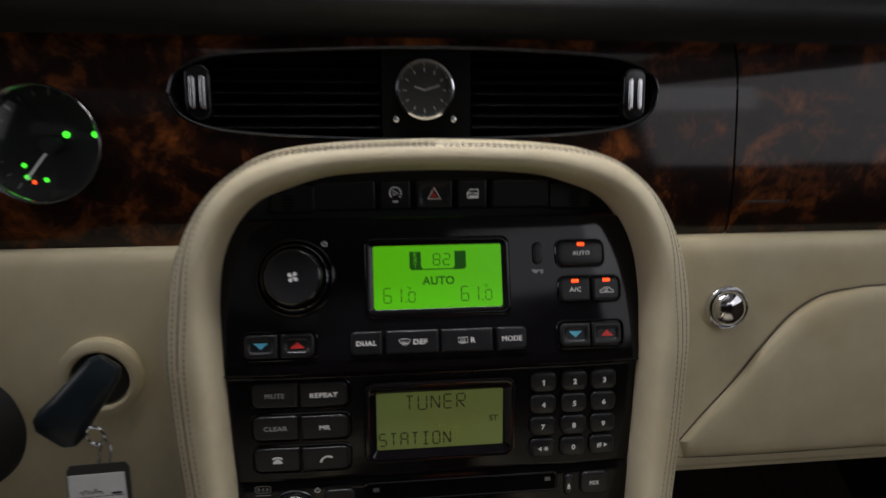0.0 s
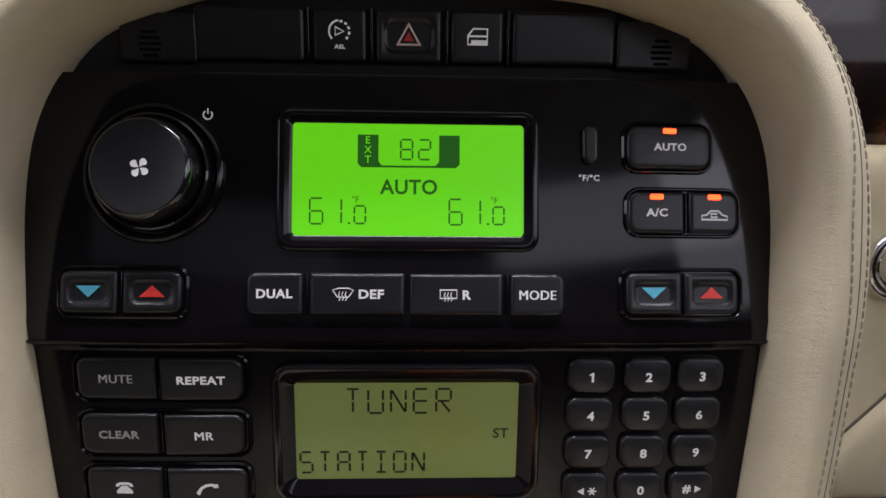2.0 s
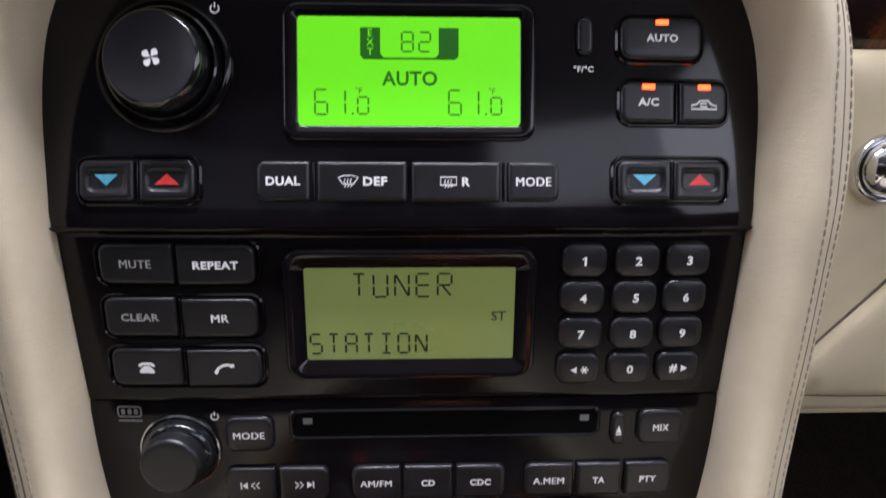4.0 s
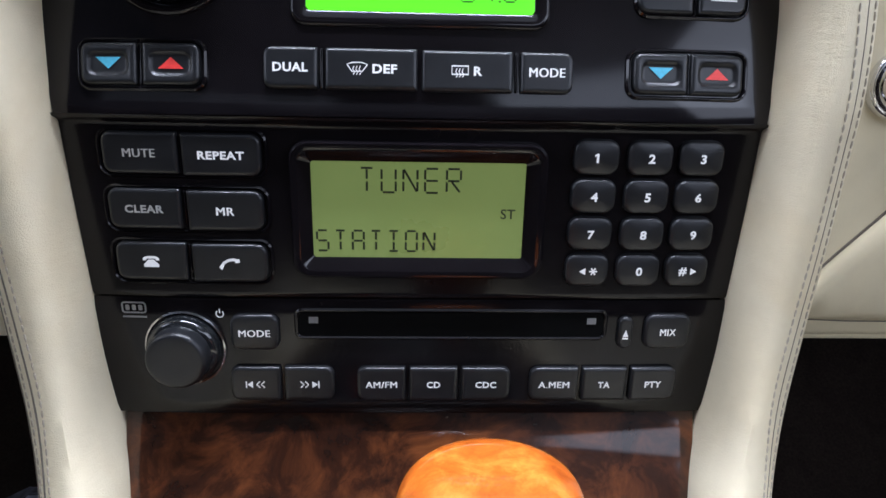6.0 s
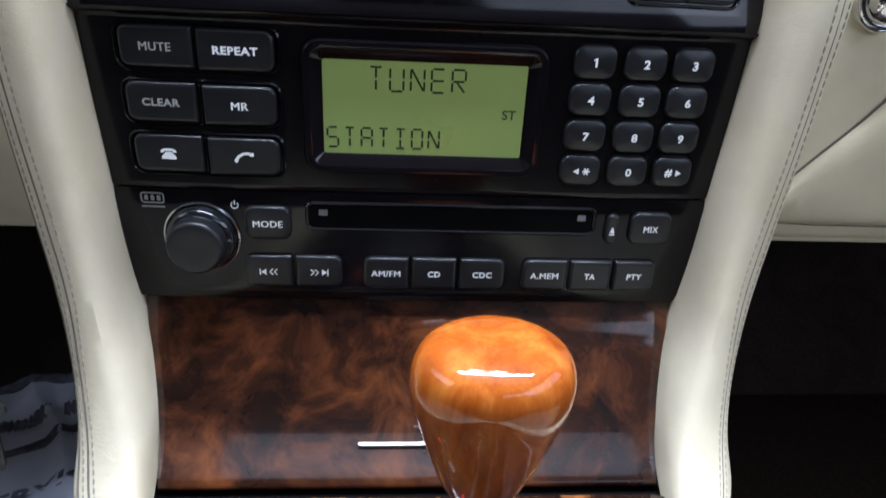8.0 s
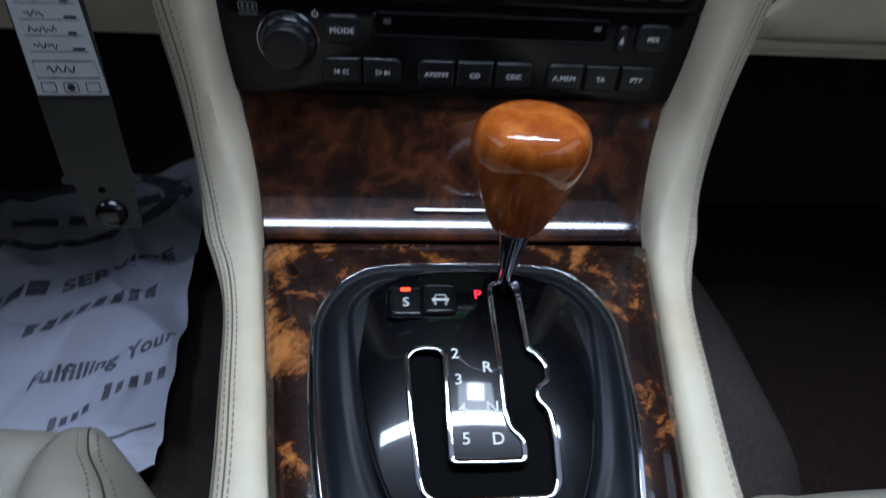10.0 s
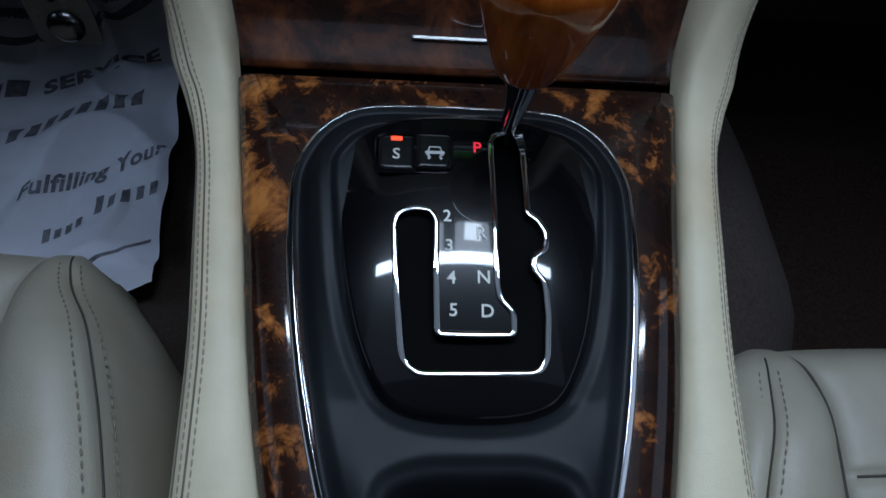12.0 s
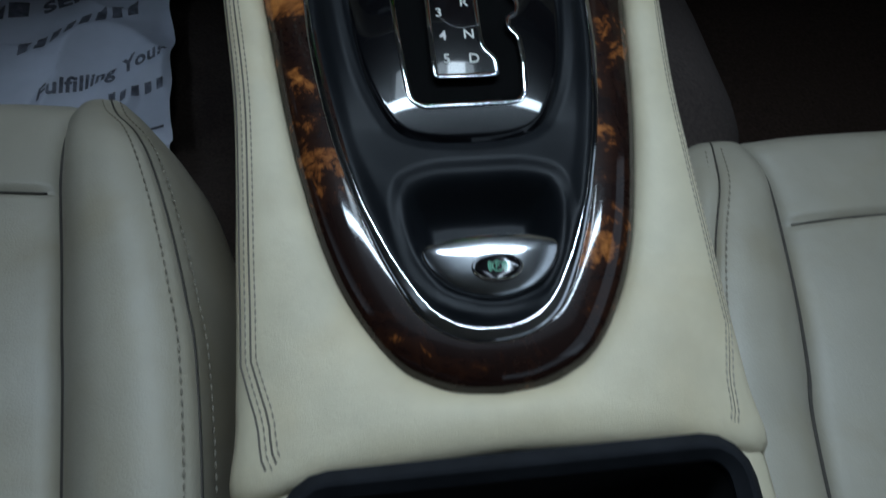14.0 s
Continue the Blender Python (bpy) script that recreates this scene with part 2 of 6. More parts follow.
def wear(mat, tint, scale, low=0.45, high=0.75):
    """Soft uneven soiling over the base colour, with a size of its own."""
    nt = mat.node_tree
    b = nt.nodes["Principled BSDF"]
    old = b.inputs["Base Color"].links[0].from_socket
    mx = nt.nodes.new("ShaderNodeMix")
    mx.data_type, mx.blend_type = "RGBA", "MULTIPLY"
    mx.inputs[0].default_value = 1.0
    nt.links.new(old, mx.inputs[6])
    nt.links.new(mix_ramp(nt, noise_node(nt, scale, 5.0, 0.6, 0.6), [(low, (1, 1, 1)), (high, tint)]), mx.inputs[7])
    nt.links.new(mx.outputs[2], b.inputs["Base Color"])


def wrinkles(mat, stretch, scale, strength):
    """Fine folds running one way, on top of the grain."""
    nt = mat.node_tree
    b = nt.nodes["Principled BSDF"]
    bp = nt.nodes.new("ShaderNodeBump")
    bp.inputs["Strength"].default_value, bp.inputs["Distance"].default_value = strength, 0.0012
    nt.links.new(noise_node(nt, scale, 4.0, 0.6, 0.4, stretch), bp.inputs["Height"])
    nt.links.new(b.inputs["Normal"].links[0].from_socket, bp.inputs["Normal"])
    nt.links.new(bp.outputs[0], b.inputs["Normal"])


wear(LEATHER, (0.92, 0.87, 0.78), 11)
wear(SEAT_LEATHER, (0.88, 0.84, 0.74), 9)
wear(CREAM_PLASTIC, (0.92, 0.88, 0.78), 8)
wear(CARPET, (0.55, 0.5, 0.48), 14)
wrinkles(LEATHER, (0.6, 0.6, 1.9), 150, 0.20)
wrinkles(SEAT_LEATHER, (1.0, 0.5, 1.0), 60, 0.26)


# ---- shape helpers ----
def obj(name, bm, mat, smooth=True, angle=40.0):
    me = bpy.data.meshes.new(name)
    bmesh.ops.recalc_face_normals(bm, faces=bm.faces[:])
    if smooth:
        lim = radians(angle)
        for f in bm.faces:
            f.smooth = True
        for e in bm.edges:
            if len(e.link_faces) == 2 and e.calc_face_angle(0.0) > lim:
                e.smooth = False
    bm.to_mesh(me)
    bm.free()
    me.materials.append(mat)
    return new(name, me)


def base(name, place, label, category, group="", kind=""):
    e = new(name)
    e.empty_display_size = 0.02
    e.location = place
    return tagged(e, label, category, group, kind)


def world_of(ob):
    return Matrix.Identity(4) if ob.parent else Matrix.Translation(ob.location)


def part(name, bm, mat, parent, label="", smooth=True, angle=40.0):
    ob = obj(name, bm, mat, smooth, angle)
    ob.parent = parent
    ob.matrix_parent_inverse = world_of(parent).inverted()
    if label:
        tagged(ob, label)
    return ob


def loft(bm, rings, closed=True, caps=True):
    vs = [[bm.verts.new(p) for p in r] for r in rings]
    n = len(vs[0])
    for a, b in zip(vs, vs[1:]):
        for i in range(n if closed else n - 1):
            j = (i + 1) % n
            bm.faces.new((a[i], a[j], b[j], b[i]))
    if caps and closed:
        bm.faces.new(vs[-1])
        bm.faces.new(vs[0][::-1])
    return vs


def rrect(w, h, r, seg=4, ends=None):
    """A rounded rectangle; ends gives the left and right corners a radius of their own."""
    rl, rr = ends or (r, r)
    pts = []
    for sx, sy, q, a0 in ((1, 1, rr, 0), (-1, 1, rl, 90), (-1, -1, rl, 180), (1, -1, rr, 270)):
        cx, cy = sx * (w / 2 - q), sy * (h / 2 - q)
        for k in range(seg + 1):
            a = radians(a0 + 90 * k / seg)
            pts.append((cx + q * math.cos(a), cy + q * math.sin(a)))
    return pts


def pad(bm, m, w, h, r, depth, bev=0.0008, low=-0.004, dome=0.0, ends=None, dish=None):
    """A rounded pad on the frame m: sides, a soft edge and a face, swelling by dome, or with a hollow dish (width, height, depth) in it."""
    rl, rr = ends or (r, r)

    def ring(ins, z):
        c = (max(0.0003, rl - ins), max(0.0003, rr - ins))
        return [m @ Vector((x, y, z)) for x, y in rrect(w - 2 * ins, h - 2 * ins, r, ends=c)]

    rings = [ring(0, low), ring(0, depth - bev)]
    for a in (30, 60, 90):
        rings.append(ring(bev * (1 - math.cos(radians(a))), depth - bev * (1 - math.sin(radians(a)))))
    inner = bev + min(0.0006, 0.2 * (min(w, h) / 2 - bev))
    if dome:
        for f in (0.85, 0.65, 0.4, 0.15):
            rings.append([m @ Vector((x * f, y * f, depth + dome * (1 - f * f))) for x, y in rrect(w - 2 * bev, h - 2 * bev, r, ends=(max(0.0003, rl - bev), max(0.0003, rr - bev)))])
    else:
        rings.append(ring(inner, depth))
    if dish:
        dw, dh, deep = dish
        for ins, z in ((0, 0), (0.0004, -0.25 * deep), (0.0012, -0.8 * deep), (0.0019, -deep), (0.0025, -deep)):
            rings.append([m @ Vector((x, y, depth + z)) for x, y in rrect(dw - 2 * ins, dh - 2 * ins, max(0.0004, dh * 0.36 - ins))])
    return loft(bm, rings)


def bezel(bm, m, w, h, r, wall, depth, low=-0.004, flat_top=0.0016):
    """A moulded frame round a display: rounded outer edge, narrow crest and a long slope down to the glass."""
    rings = []
    for ins, z in ((0, low), (0, depth * 0.35), (0.0005, depth * 0.75), (0.0013, depth), (0.0013 + flat_top, depth), (0.0020 + flat_top, depth * 0.92), (wall - 0.0004, 0.0010), (wall, 0.0007), (wall, low)):
        rings.append([m @ Vector((x, y, z)) for x, y in rrect(w - 2 * ins, h - 2 * ins, max(0.0004, r - ins * 0.8), 6)])
    loft(bm, rings, caps=False)


def ring_frame(bm, m, w, h, r, wall, depth, low=-0.004, bev=0.0008):
    """A rounded frame: an outer wall, a face of that width and an inner wall."""
    rings = []
    for ins, z in ((0, low), (0, depth - bev), (bev, depth), (wall - bev, depth), (wall, depth - bev), (wall, low)):
        rings.append([m @ Vector((x, y, z)) for x, y in rrect(w - 2 * ins, h - 2 * ins, max(0.0004, r - ins))])
    loft(bm, rings, caps=False)


def lathe(bm, m, profile, seg=40, caps=True):
    rings = []
    for r, z in profile:
        rings.append([m @ Vector((r * math.cos(2 * math.pi * i / seg), r * math.sin(2 * math.pi * i / seg), z)) for i in range(seg)])
    loft(bm, rings, caps=caps)


def flat(bm, m, pts, out=0.0, thick=0.00012):
    vs = [bm.verts.new(m @ Vector((x, y, out + thick))) for x, y in pts]
    bm.faces.new(vs)


def stroke(bm, m, pts, width, closed=False, out=0.0, thick=0.00012):
    """A flat line of even width along pts."""
    n = len(pts)
    left, right = [], []
    for i in range(n):
        a = Vector(pts[(i - 1) % n] if closed or i > 0 else pts[i])
        b = Vector(pts[(i + 1) % n] if closed or i < n - 1 else pts[i])
        d = (b - a)
        d = d.normalized() if d.length > 1e-9 else Vector((1, 0))
        k = Vector((-d.y, d.x)) * width / 2
        p = Vector(pts[i])
        left.append(bm.verts.new(m @ Vector((*(p + k), out + thick))))
        right.append(bm.verts.new(m @ Vector((*(p - k), out + thick))))
    for i in range(n if closed else n - 1):
        j = (i + 1) % n
        bm.faces.new((left[i], right[i], right[j], left[j]))


def squared(v, k):
    return math.copysign(abs(v) ** k, v)


def tube(bm, pts, r, seg=8, closed=False, flatten=1.0, up=(0, 0, 1), edge=1.0, lean=0.0):
    pts = [Vector(p) for p in pts]
    n = len(pts)
    rings = []
    for i, p in enumerate(pts):
        a = pts[(i - 1) % n] if closed or i > 0 else p
        b = pts[(i + 1) % n] if closed or i < n - 1 else p
        d = (b - a).normalized()
        s = d.cross(Vector(up))
        s = s.normalized() if s.length > 1e-6 else Vector((1, 0, 0))
        u = s.cross(d).normalized()
        rr = r[i] if isinstance(r, list) else r
        rings.append([p + s * rr * squared(math.cos(2 * math.pi * k / seg), edge) + u * rr * (flatten * squared(math.sin(2 * math.pi * k / seg), edge) + lean * math.cos(2 * math.pi * k / seg)) for k in range(seg)])
    if closed:
        rings.append(rings[0])
    loft(bm, rings, caps=not closed)
    if closed:
        bmesh.ops.remove_doubles(bm, verts=bm.verts[:], dist=1e-6)


def circle(r, n=24, cx=0.0, cy=0.0, ry=None):
    return [(cx + r * math.cos(2 * math.pi * i / n), cy + (ry or r) * math.sin(2 * math.pi * i / n)) for i in range(n)]


def glide(pts, n):
    """Catmull-Rom through pts, n steps a span."""
    pts = [np.array(p, float) for p in pts]
    out = []
    for i in range(len(pts) - 1):
        p0, p1, p2, p3 = pts[max(i - 1, 0)], pts[i], pts[i + 1], pts[min(i + 2, len(pts) - 1)]
        for k in range(n):
            t = k / n
            out.append(0.5 * (2 * p1 + (p2 - p0) * t + (2 * p0 - 5 * p1 + 4 * p2 - p3) * t * t + (3 * p1 - p0 - 3 * p2 + p3) * t ** 3))
    out.append(pts[-1])
    return out


LETTERS = {}


def letters(text, m, height, mat, parent, name="legend", label="", bold=0.0, width=None, wide=1.0):
    """Words in the built-in font, centred on the frame m, as a flat mesh."""
    if (text, bold) not in LETTERS:
        cu = bpy.data.curves.new("words", "FONT")
        cu.body, cu.align_x, cu.resolution_u, cu.space_character = text, "CENTER", 3, 1.0 + 2.2 * bold
        cu.offset = 0.0 if "M" in text else bold
        ob = bpy.data.objects.new("words", cu)
        scene.collection.objects.link(ob)
        me = bpy.data.meshes.new_from_object(ob)
        bpy.data.objects.remove(ob)
        LETTERS[text, bold] = ([v.co.copy() for v in me.vertices], [tuple(p.vertices) for p in me.polygons])
    vs, fs = LETTERS[text, bold]
    xs, ys = [v.x for v in vs], [v.y for v in vs]
    cx, cy = (min(xs) + max(xs)) / 2, (min(ys) + max(ys)) / 2
    sy = height / (max(ys) - min(ys))
    sx = width / (max(xs) - min(xs)) if width else sy * wide
    bm = bmesh.new()
    for k in ((-1, 0, 1) if "M" in text and bold else (0,)):  # letters with thin joints are thickened by steps
        made = [bm.verts.new(m @ Vector(((v.x - cx + 0.026 * k) * sx, (v.y - cy) * sy, 0.00015 + 0.00003 * k))) for v in vs]
        for f in fs:
            try:
                bm.faces.new([made[i] for i in f])
            except ValueError:
                pass
    return part(name, bm, mat, parent, label, smooth=False)


SEGMENTS = {"a": ((0, 1), (1, 1)), "b": ((1, 1), (1, 0.5)), "c": ((1, 0.5), (1, 0)), "d": ((0, 0), (1, 0)), "e": ((0, 0), (0, 0.5)),
            "f": ((0, 0.5), (0, 1)), "g": ((0, 0.5), (1, 0.5)), "m": ((0.5, 0), (0.5, 0.5)), "n": ((0.5, 0.5), (0.5, 1)), "k": ((0, 1), (1, 0))}
GLYPHS = {"0": "abcdef", "1": "bc", "2": "abged", "6": "afgedc", "8": "abcdefg", "T": "amn", "U": "bcdef", "N": "efkbc", "E": "afged",
          "R": "efabgk", "S": "afgcd", "A": "abcefg", "I": "admn", "O": "abcdef"}


def readout(text, m, w, h, gap, line, mat, parent):
    """Characters made of display segments, one part each."""
    x = -(len(text) * w + (len(text) - 1) * gap) / 2
    for ch in text:
        bm = bmesh.new()
        for seg in GLYPHS[ch]:
            (ax, ay), (bx, by) = SEGMENTS[seg]
            a, b = Vector((x + ax * w, (ay - 0.5) * h)), Vector((x + bx * w, (by - 0.5) * h))
            if ch == "R" and seg == "k":
                a = Vector((x + 0.3 * w, 0))
            d = (b - a).normalized() * line * 0.6
            stroke(bm, m, [a + d, b - d], line)
        tagged(part("readout_character", bm, mat, parent, smooth=False), kind="stuff")
        x += w + gap


def smooth_step(a, b, t):
    t = max(0.0, min(1.0, (t - a) / (b - a)))
    return t * t * (3 - 2 * t)


def basis(p, x, y, z):
    return Matrix(((x[0], y[0], z[0], p[0]), (x[1], y[1], z[1], p[1]), (x[2], y[2], z[2], p[2]), (0, 0, 0, 1)))


def bowed(m, x, out, k):
    """The panel falls away and turns outwards towards its two ends."""
    a = max(0.0, abs(x) - 0.085)
    turn = math.copysign(math.atan(2 * k * a), x)
    return m @ Matrix.Translation((0, 0, -k * a * a)) @ Matrix.Rotation(turn, 4, "Y") @ Matrix.Translation((0, 0, out))


def on_climate(x, z, out=0.0):
    s, c = 0.2288, 0.9735
    return bowed(basis((x, 0.3545 + 0.235 * (z - 0.477), z), (1, 0, 0), (0, s, c), (0, -c, s)), x, out, 0.95)


def upright(y):
    return lambda x, z, out=0.0: basis((x, y - out, z), (1, 0, 0), (0, 0, 1), (0, -1, 0))


def on_radio(x, z, out=0.0):
    return bowed(basis((x, 0.3555, z), (1, 0, 0), (0, 0, 1), (0, -1, 0)), x, out, 0.55)


on_switches = upright(0.388)


def wood_z(y):
    return 0.2105 + 0.118 * (y + 0.011)


def plate_z(y):
    if y > 0.15:
        return 0.2456 + 0.165 * (y - 0.139) - 0.9 * (y - 0.182) ** 2
    return 0.2456 + 0.165 * (y - 0.139) - 0.9 * 0.032 ** 2 + 0.0576 * (y - 0.15) - 0.8 * (y - 0.15) ** 2


# ---- the cabin ----
def slab(bm, x0, x1, y0, y1, z0, z1):
    vs = [bm.verts.new((x, y, z)) for x in (x0, x1) for y in (y0, y1) for z in (z0, z1)]
    for f in ((0, 1, 3, 2), (4, 6, 7, 5), (0, 4, 5, 1), (2, 3, 7, 6), (0, 2, 6, 4), (1, 5, 7, 3)):
        bm.faces.new([vs[i] for i in f])


bm = bmesh.new()
rows = []
for j in range(25):
    y = -1.6 + 2.7 * j / 24
    lift = 0.0 if y < 0.75 else (y - 0.75) * 0.9
    rows.append([(-0.8 + 1.6 * i / 32, y, -0.06 + lift + 0.004 * noise.noise((i * 0.7, j * 0.9, 0.0))) for i in range(33)])
loft(bm, rows, closed=False)
tagged(obj("floor", bm, CARPET), "dark brown carpeted car floor rising to the bulkhead", "floor", kind="structure")

# rounded outer edge shaped to stand for a shadow edge beside the console
bm = bmesh.new()
rows = []
for j in range(41):
    y = 0.120 + 0.680 * j / 40
    draw_in = 0.030 * smooth_step(0.36, 0.62, y)
    dip = 0.034 * smooth_step(0.25, 0.185, y)
    rows.append([(x - draw_in * smooth_step(0.15, 0.26, x), y, z - dip + 0.002 * noise.noise((x * 14, y * 9, 2.0))) for x, z in
                 ((0.112, 0.150), (0.120, 0.134), (0.160, 0.124), (0.200, 0.114), (0.235, 0.102), (0.262, 0.087), (0.283, 0.068), (0.298, 0.044), (0.308, 0.014), (0.314, -0.022), (0.316, -0.060))])
loft(bm, rows, closed=False)
tagged(obj("tunnel_side", bm, TUNNEL_CARPET), "grey-brown carpeted side of the tunnel below the console", "tunnel trim", kind="structure")

# dark sheet laid in the passenger footwell in place of its shade
shade_thing = base("shade_sheet", (0.52, 0.45, -0.052), "dark sheet added for the shade in the passenger footwell", "floor mat")
bm = bmesh.new()
shade_rows = []
for ins, dz in ((0.0, -0.004), (0.0, 0.006), (0.004, 0.010), (0.03, 0.010), (0.15, 0.011)):
    shade_rows.append([(0.545 + x, 0.42 + y, -0.054 + dz + 0.003 * noise.noise((x * 11, y * 9, 7.0))) for x, y in rrect(0.40 - 2 * ins, 0.62 - 2 * ins, max(0.01, 0.05 - ins), 6)])
loft(bm, shade_rows)
part("dark_sheet", bm, SHADE_CARPET, shade_thing)

bm = bmesh.new()
slab(bm, -0.62, 0.62, -1.35, 0.62, 0.975, 1.0)
tagged(obj("ceiling", bm, HEADLINER), "pale grey cloth headliner of the car roof", "ceiling", kind="structure")

# unseen side walls; the footwells' shade is put into their dark colour
for name, x in (("wall_left", -0.78), ("wall_right", 0.76)):
    bm = bmesh.new()
    slab(bm, x, x + 0.02, -1.5, 1.1, -0.06, 0.60)
    tagged(obj(name, bm, CARPET), "unseen lower door trim, coloured dark for the footwell's shade", "door trim", kind="structure")
# unseen rear wall, dark so the gloss panel mirrors nothing bright
bm = bmesh.new()
slab(bm, -0.76, 0.76, -1.52, -1.5, -0.06, 0.65)
tagged(obj("wall_rear", bm, CARPET), "unseen rear wall closing the cabin, coloured dark to dull reflections", "wall", kind="structure")
bm = bmesh.new()
slab(bm, -0.76, 0.76, 1.08, 1.10, -0.06, 0.72)
tagged(obj("wall_front", bm, CARPET), "dark bulkhead at the end of the footwells", "bulkhead", kind="structure")

# overhead console with two lit map lamps
lampbox = base("overhead_console", (0.015, 0.34, 0.975), "grey overhead console with two lit map lamps", "lamp")
bm = bmesh.new()
pad(bm, basis((0.012, 0.335, 0.975), (1, 0, 0), (0, -1, 0), (0, 0, -1)), 0.32, 0.115, 0.03, 0.012, 0.004)
part("housing", bm, HEADLINER, lampbox)
for x in (0.09, -0.065):
    bm = bmesh.new()
    pad(bm, basis((x, 0.330, 0.963), (1, 0, 0), (0, -1, 0), (0, 0, -1)), 0.115, 0.092, 0.010, 0.003, 0.001)
    part("lens", bm, LAMP_LENS, lampbox, "lit white lamp lens")


# ---- leather hoop and console rails ----
# right half, front of the hoop first: lip at the panel, inner crest, outer crest
HOOP = [
    ((0.000, 0.376, 0.601), (0.000, 0.345, 0.606), (0.000, 0.352, 0.6235)),
    ((0.040, 0.376, 0.600), (0.040, 0.345, 0.605), (0.043, 0.352, 0.6225)),
    ((0.077, 0.374, 0.597), (0.078, 0.345, 0.602), (0.084, 0.352, 0.6200)),
    ((0.105, 0.372, 0.589), (0.108, 0.343, 0.594), (0.119, 0.352, 0.614)),
    ((0.126, 0.370, 0.580), (0.130, 0.342, 0.584), (0.145, 0.352, 0.600)),
    ((0.142, 0.368, 0.563), (0.147, 0.340, 0.566), (0.166, 0.352, 0.578)),
    ((0.152, 0.366, 0.540), (0.158, 0.338, 0.541), (0.181, 0.352, 0.549)),
    ((0.1555, 0.363, 0.511), (0.163, 0.337, 0.511), (0.190, 0.352, 0.514)),
    ((0.1545, 0.358, 0.476), (0.1625, 0.335, 0.476), (0.194, 0.352, 0.474)),
    ((0.1530, 0.357, 0.450), (0.1605, 0.334, 0.448), (0.193, 0.352, 0.440)),
    ((0.1515, 0.357, 0.415), (0.1580, 0.333, 0.412), (0.190, 0.350, 0.400)),
    ((0.1495, 0.357, 0.380), (0.1545, 0.331, 0.376), (0.185, 0.346, 0.360)),
    ((0.148, 0.357, 0.345), (0.151, 0.326, 0.340), (0.178, 0.338, 0.320)),
    ((0.144, 0.354, 0.312), (0.146, 0.318, 0.310), (0.172, 0.325, 0.285)),
    ((0.137, 0.335, 0.287), (0.138, 0.306, 0.283), (0.166, 0.305, 0.262)),
    ((0.131, 0.312, 0.264), (0.131, 0.290, 0.262), (0.160, 0.282, 0.249)),
    ((0.127, 0.290, 0.246), (0.127, 0.270, 0.251), (0.152, 0.262, 0.244)),
    ((0.119, 0.235, 0.234), (0.119, 0.230, 0.244), (0.143, 0.230, 0.240)),
    ((0.111, 0.180, 0.228), (0.111, 0.180, 0.238), (0.137, 0.180, 0.235)),
    ((0.104, 0.130, 0.222), (0.104, 0.130, 0.231), (0.132, 0.130, 0.229)),
    ((0.096, 0.085, 0.216), (0.096, 0.085, 0.225), (0.130, 0.080, 0.223)),
    ((0.084, 0.035, 0.211), (0.084, 0.035, 0.219), (0.129, 0.030, 0.217)),
    ((0.070, 0.000, 0.207), (0.070, 0.000, 0.215), (0.128, -0.005, 0.213)),
    ((0.050, -0.029, 0.203), (0.050, -0.029, 0.212), (0.1275, -0.050, 0.208)),
    ((0.036, -0.0385, 0.201), (0.036, -0.0385, 0.210), (0.1262, -0.0840, 0.2035)),
    ((0.022, -0.0435, 0.200), (0.022, -0.0435, 0.209), (0.080, -0.0780, 0.2040)),
    ((0.000, -0.046, 0.200), (0.000, -0.046, 0.209), (0.000, -0.0745, 0.2045)),
]


def hoop_section(lip, inner, outer, side):
    """Points across the leather: lip, rounded inner shoulder, crown, rounded outer shoulder, side wall."""
    p, i, o = Vector(lip), Vector(inner), Vector(outer)
    across = (o - i)
    w = across.length
    out = (i - p)
    out = out.normalized() if out.length > 1e-6 else Vector((0, 0, 1))
    out = (out - across * out.dot(across) / max(w * w, 1e-9)).normalized()
    pts = [p - out * 0.004 if out.y > -0.6 else p + Vector((0.002, 0.020, 0.0)), p, p.lerp(i, 0.55) - across * 0.01, p.lerp(i, 0.88) + across * 0.02]
    for u, h in ((0.10, 0.0022), (0.25, 0.0042), (0.42, 0.0050), (0.60, 0.0046), (0.76, 0.0032), (0.88, 0.0008), (0.96, -0.003), (1.0, -0.008)):
        pts.append(i + across * u + out * (h * min(1.0, w / 0.024)))
    wall = 0.085 if out.y < -0.6 else 0.20
    if outer[1] < -0.05:
        wall = 0.03
    back = -out if out.y > -0.6 else Vector((0, 1, 0))
    pts.append(o + back * 0.03 + across * 0.02)
    pts.append(o + back * wall)
    return [Vector((q.x * side - 0.001, q.y, q.z)) for q in pts]


def hoop_rows(side):
    rows = glide([np.array(r).reshape(9) for r in HOOP], 5)
    return [hoop_section(r[0:3], r[3:6], r[6:9], side) for r in rows]


console = base("centre_console", (0.0, 0.15, -0.05), "cream leather centre console with a hoop round the control panel", "console")
bm = bmesh.new()
right, left = hoop_rows(1), hoop_rows(-1)
loft(bm, left[::-1] + right[1:], closed=False)
bmesh.ops.remove_doubles(bm, verts=bm.verts[:], dist=1e-5)
part("leather_cover", bm, LEATHER, console, angle=60)


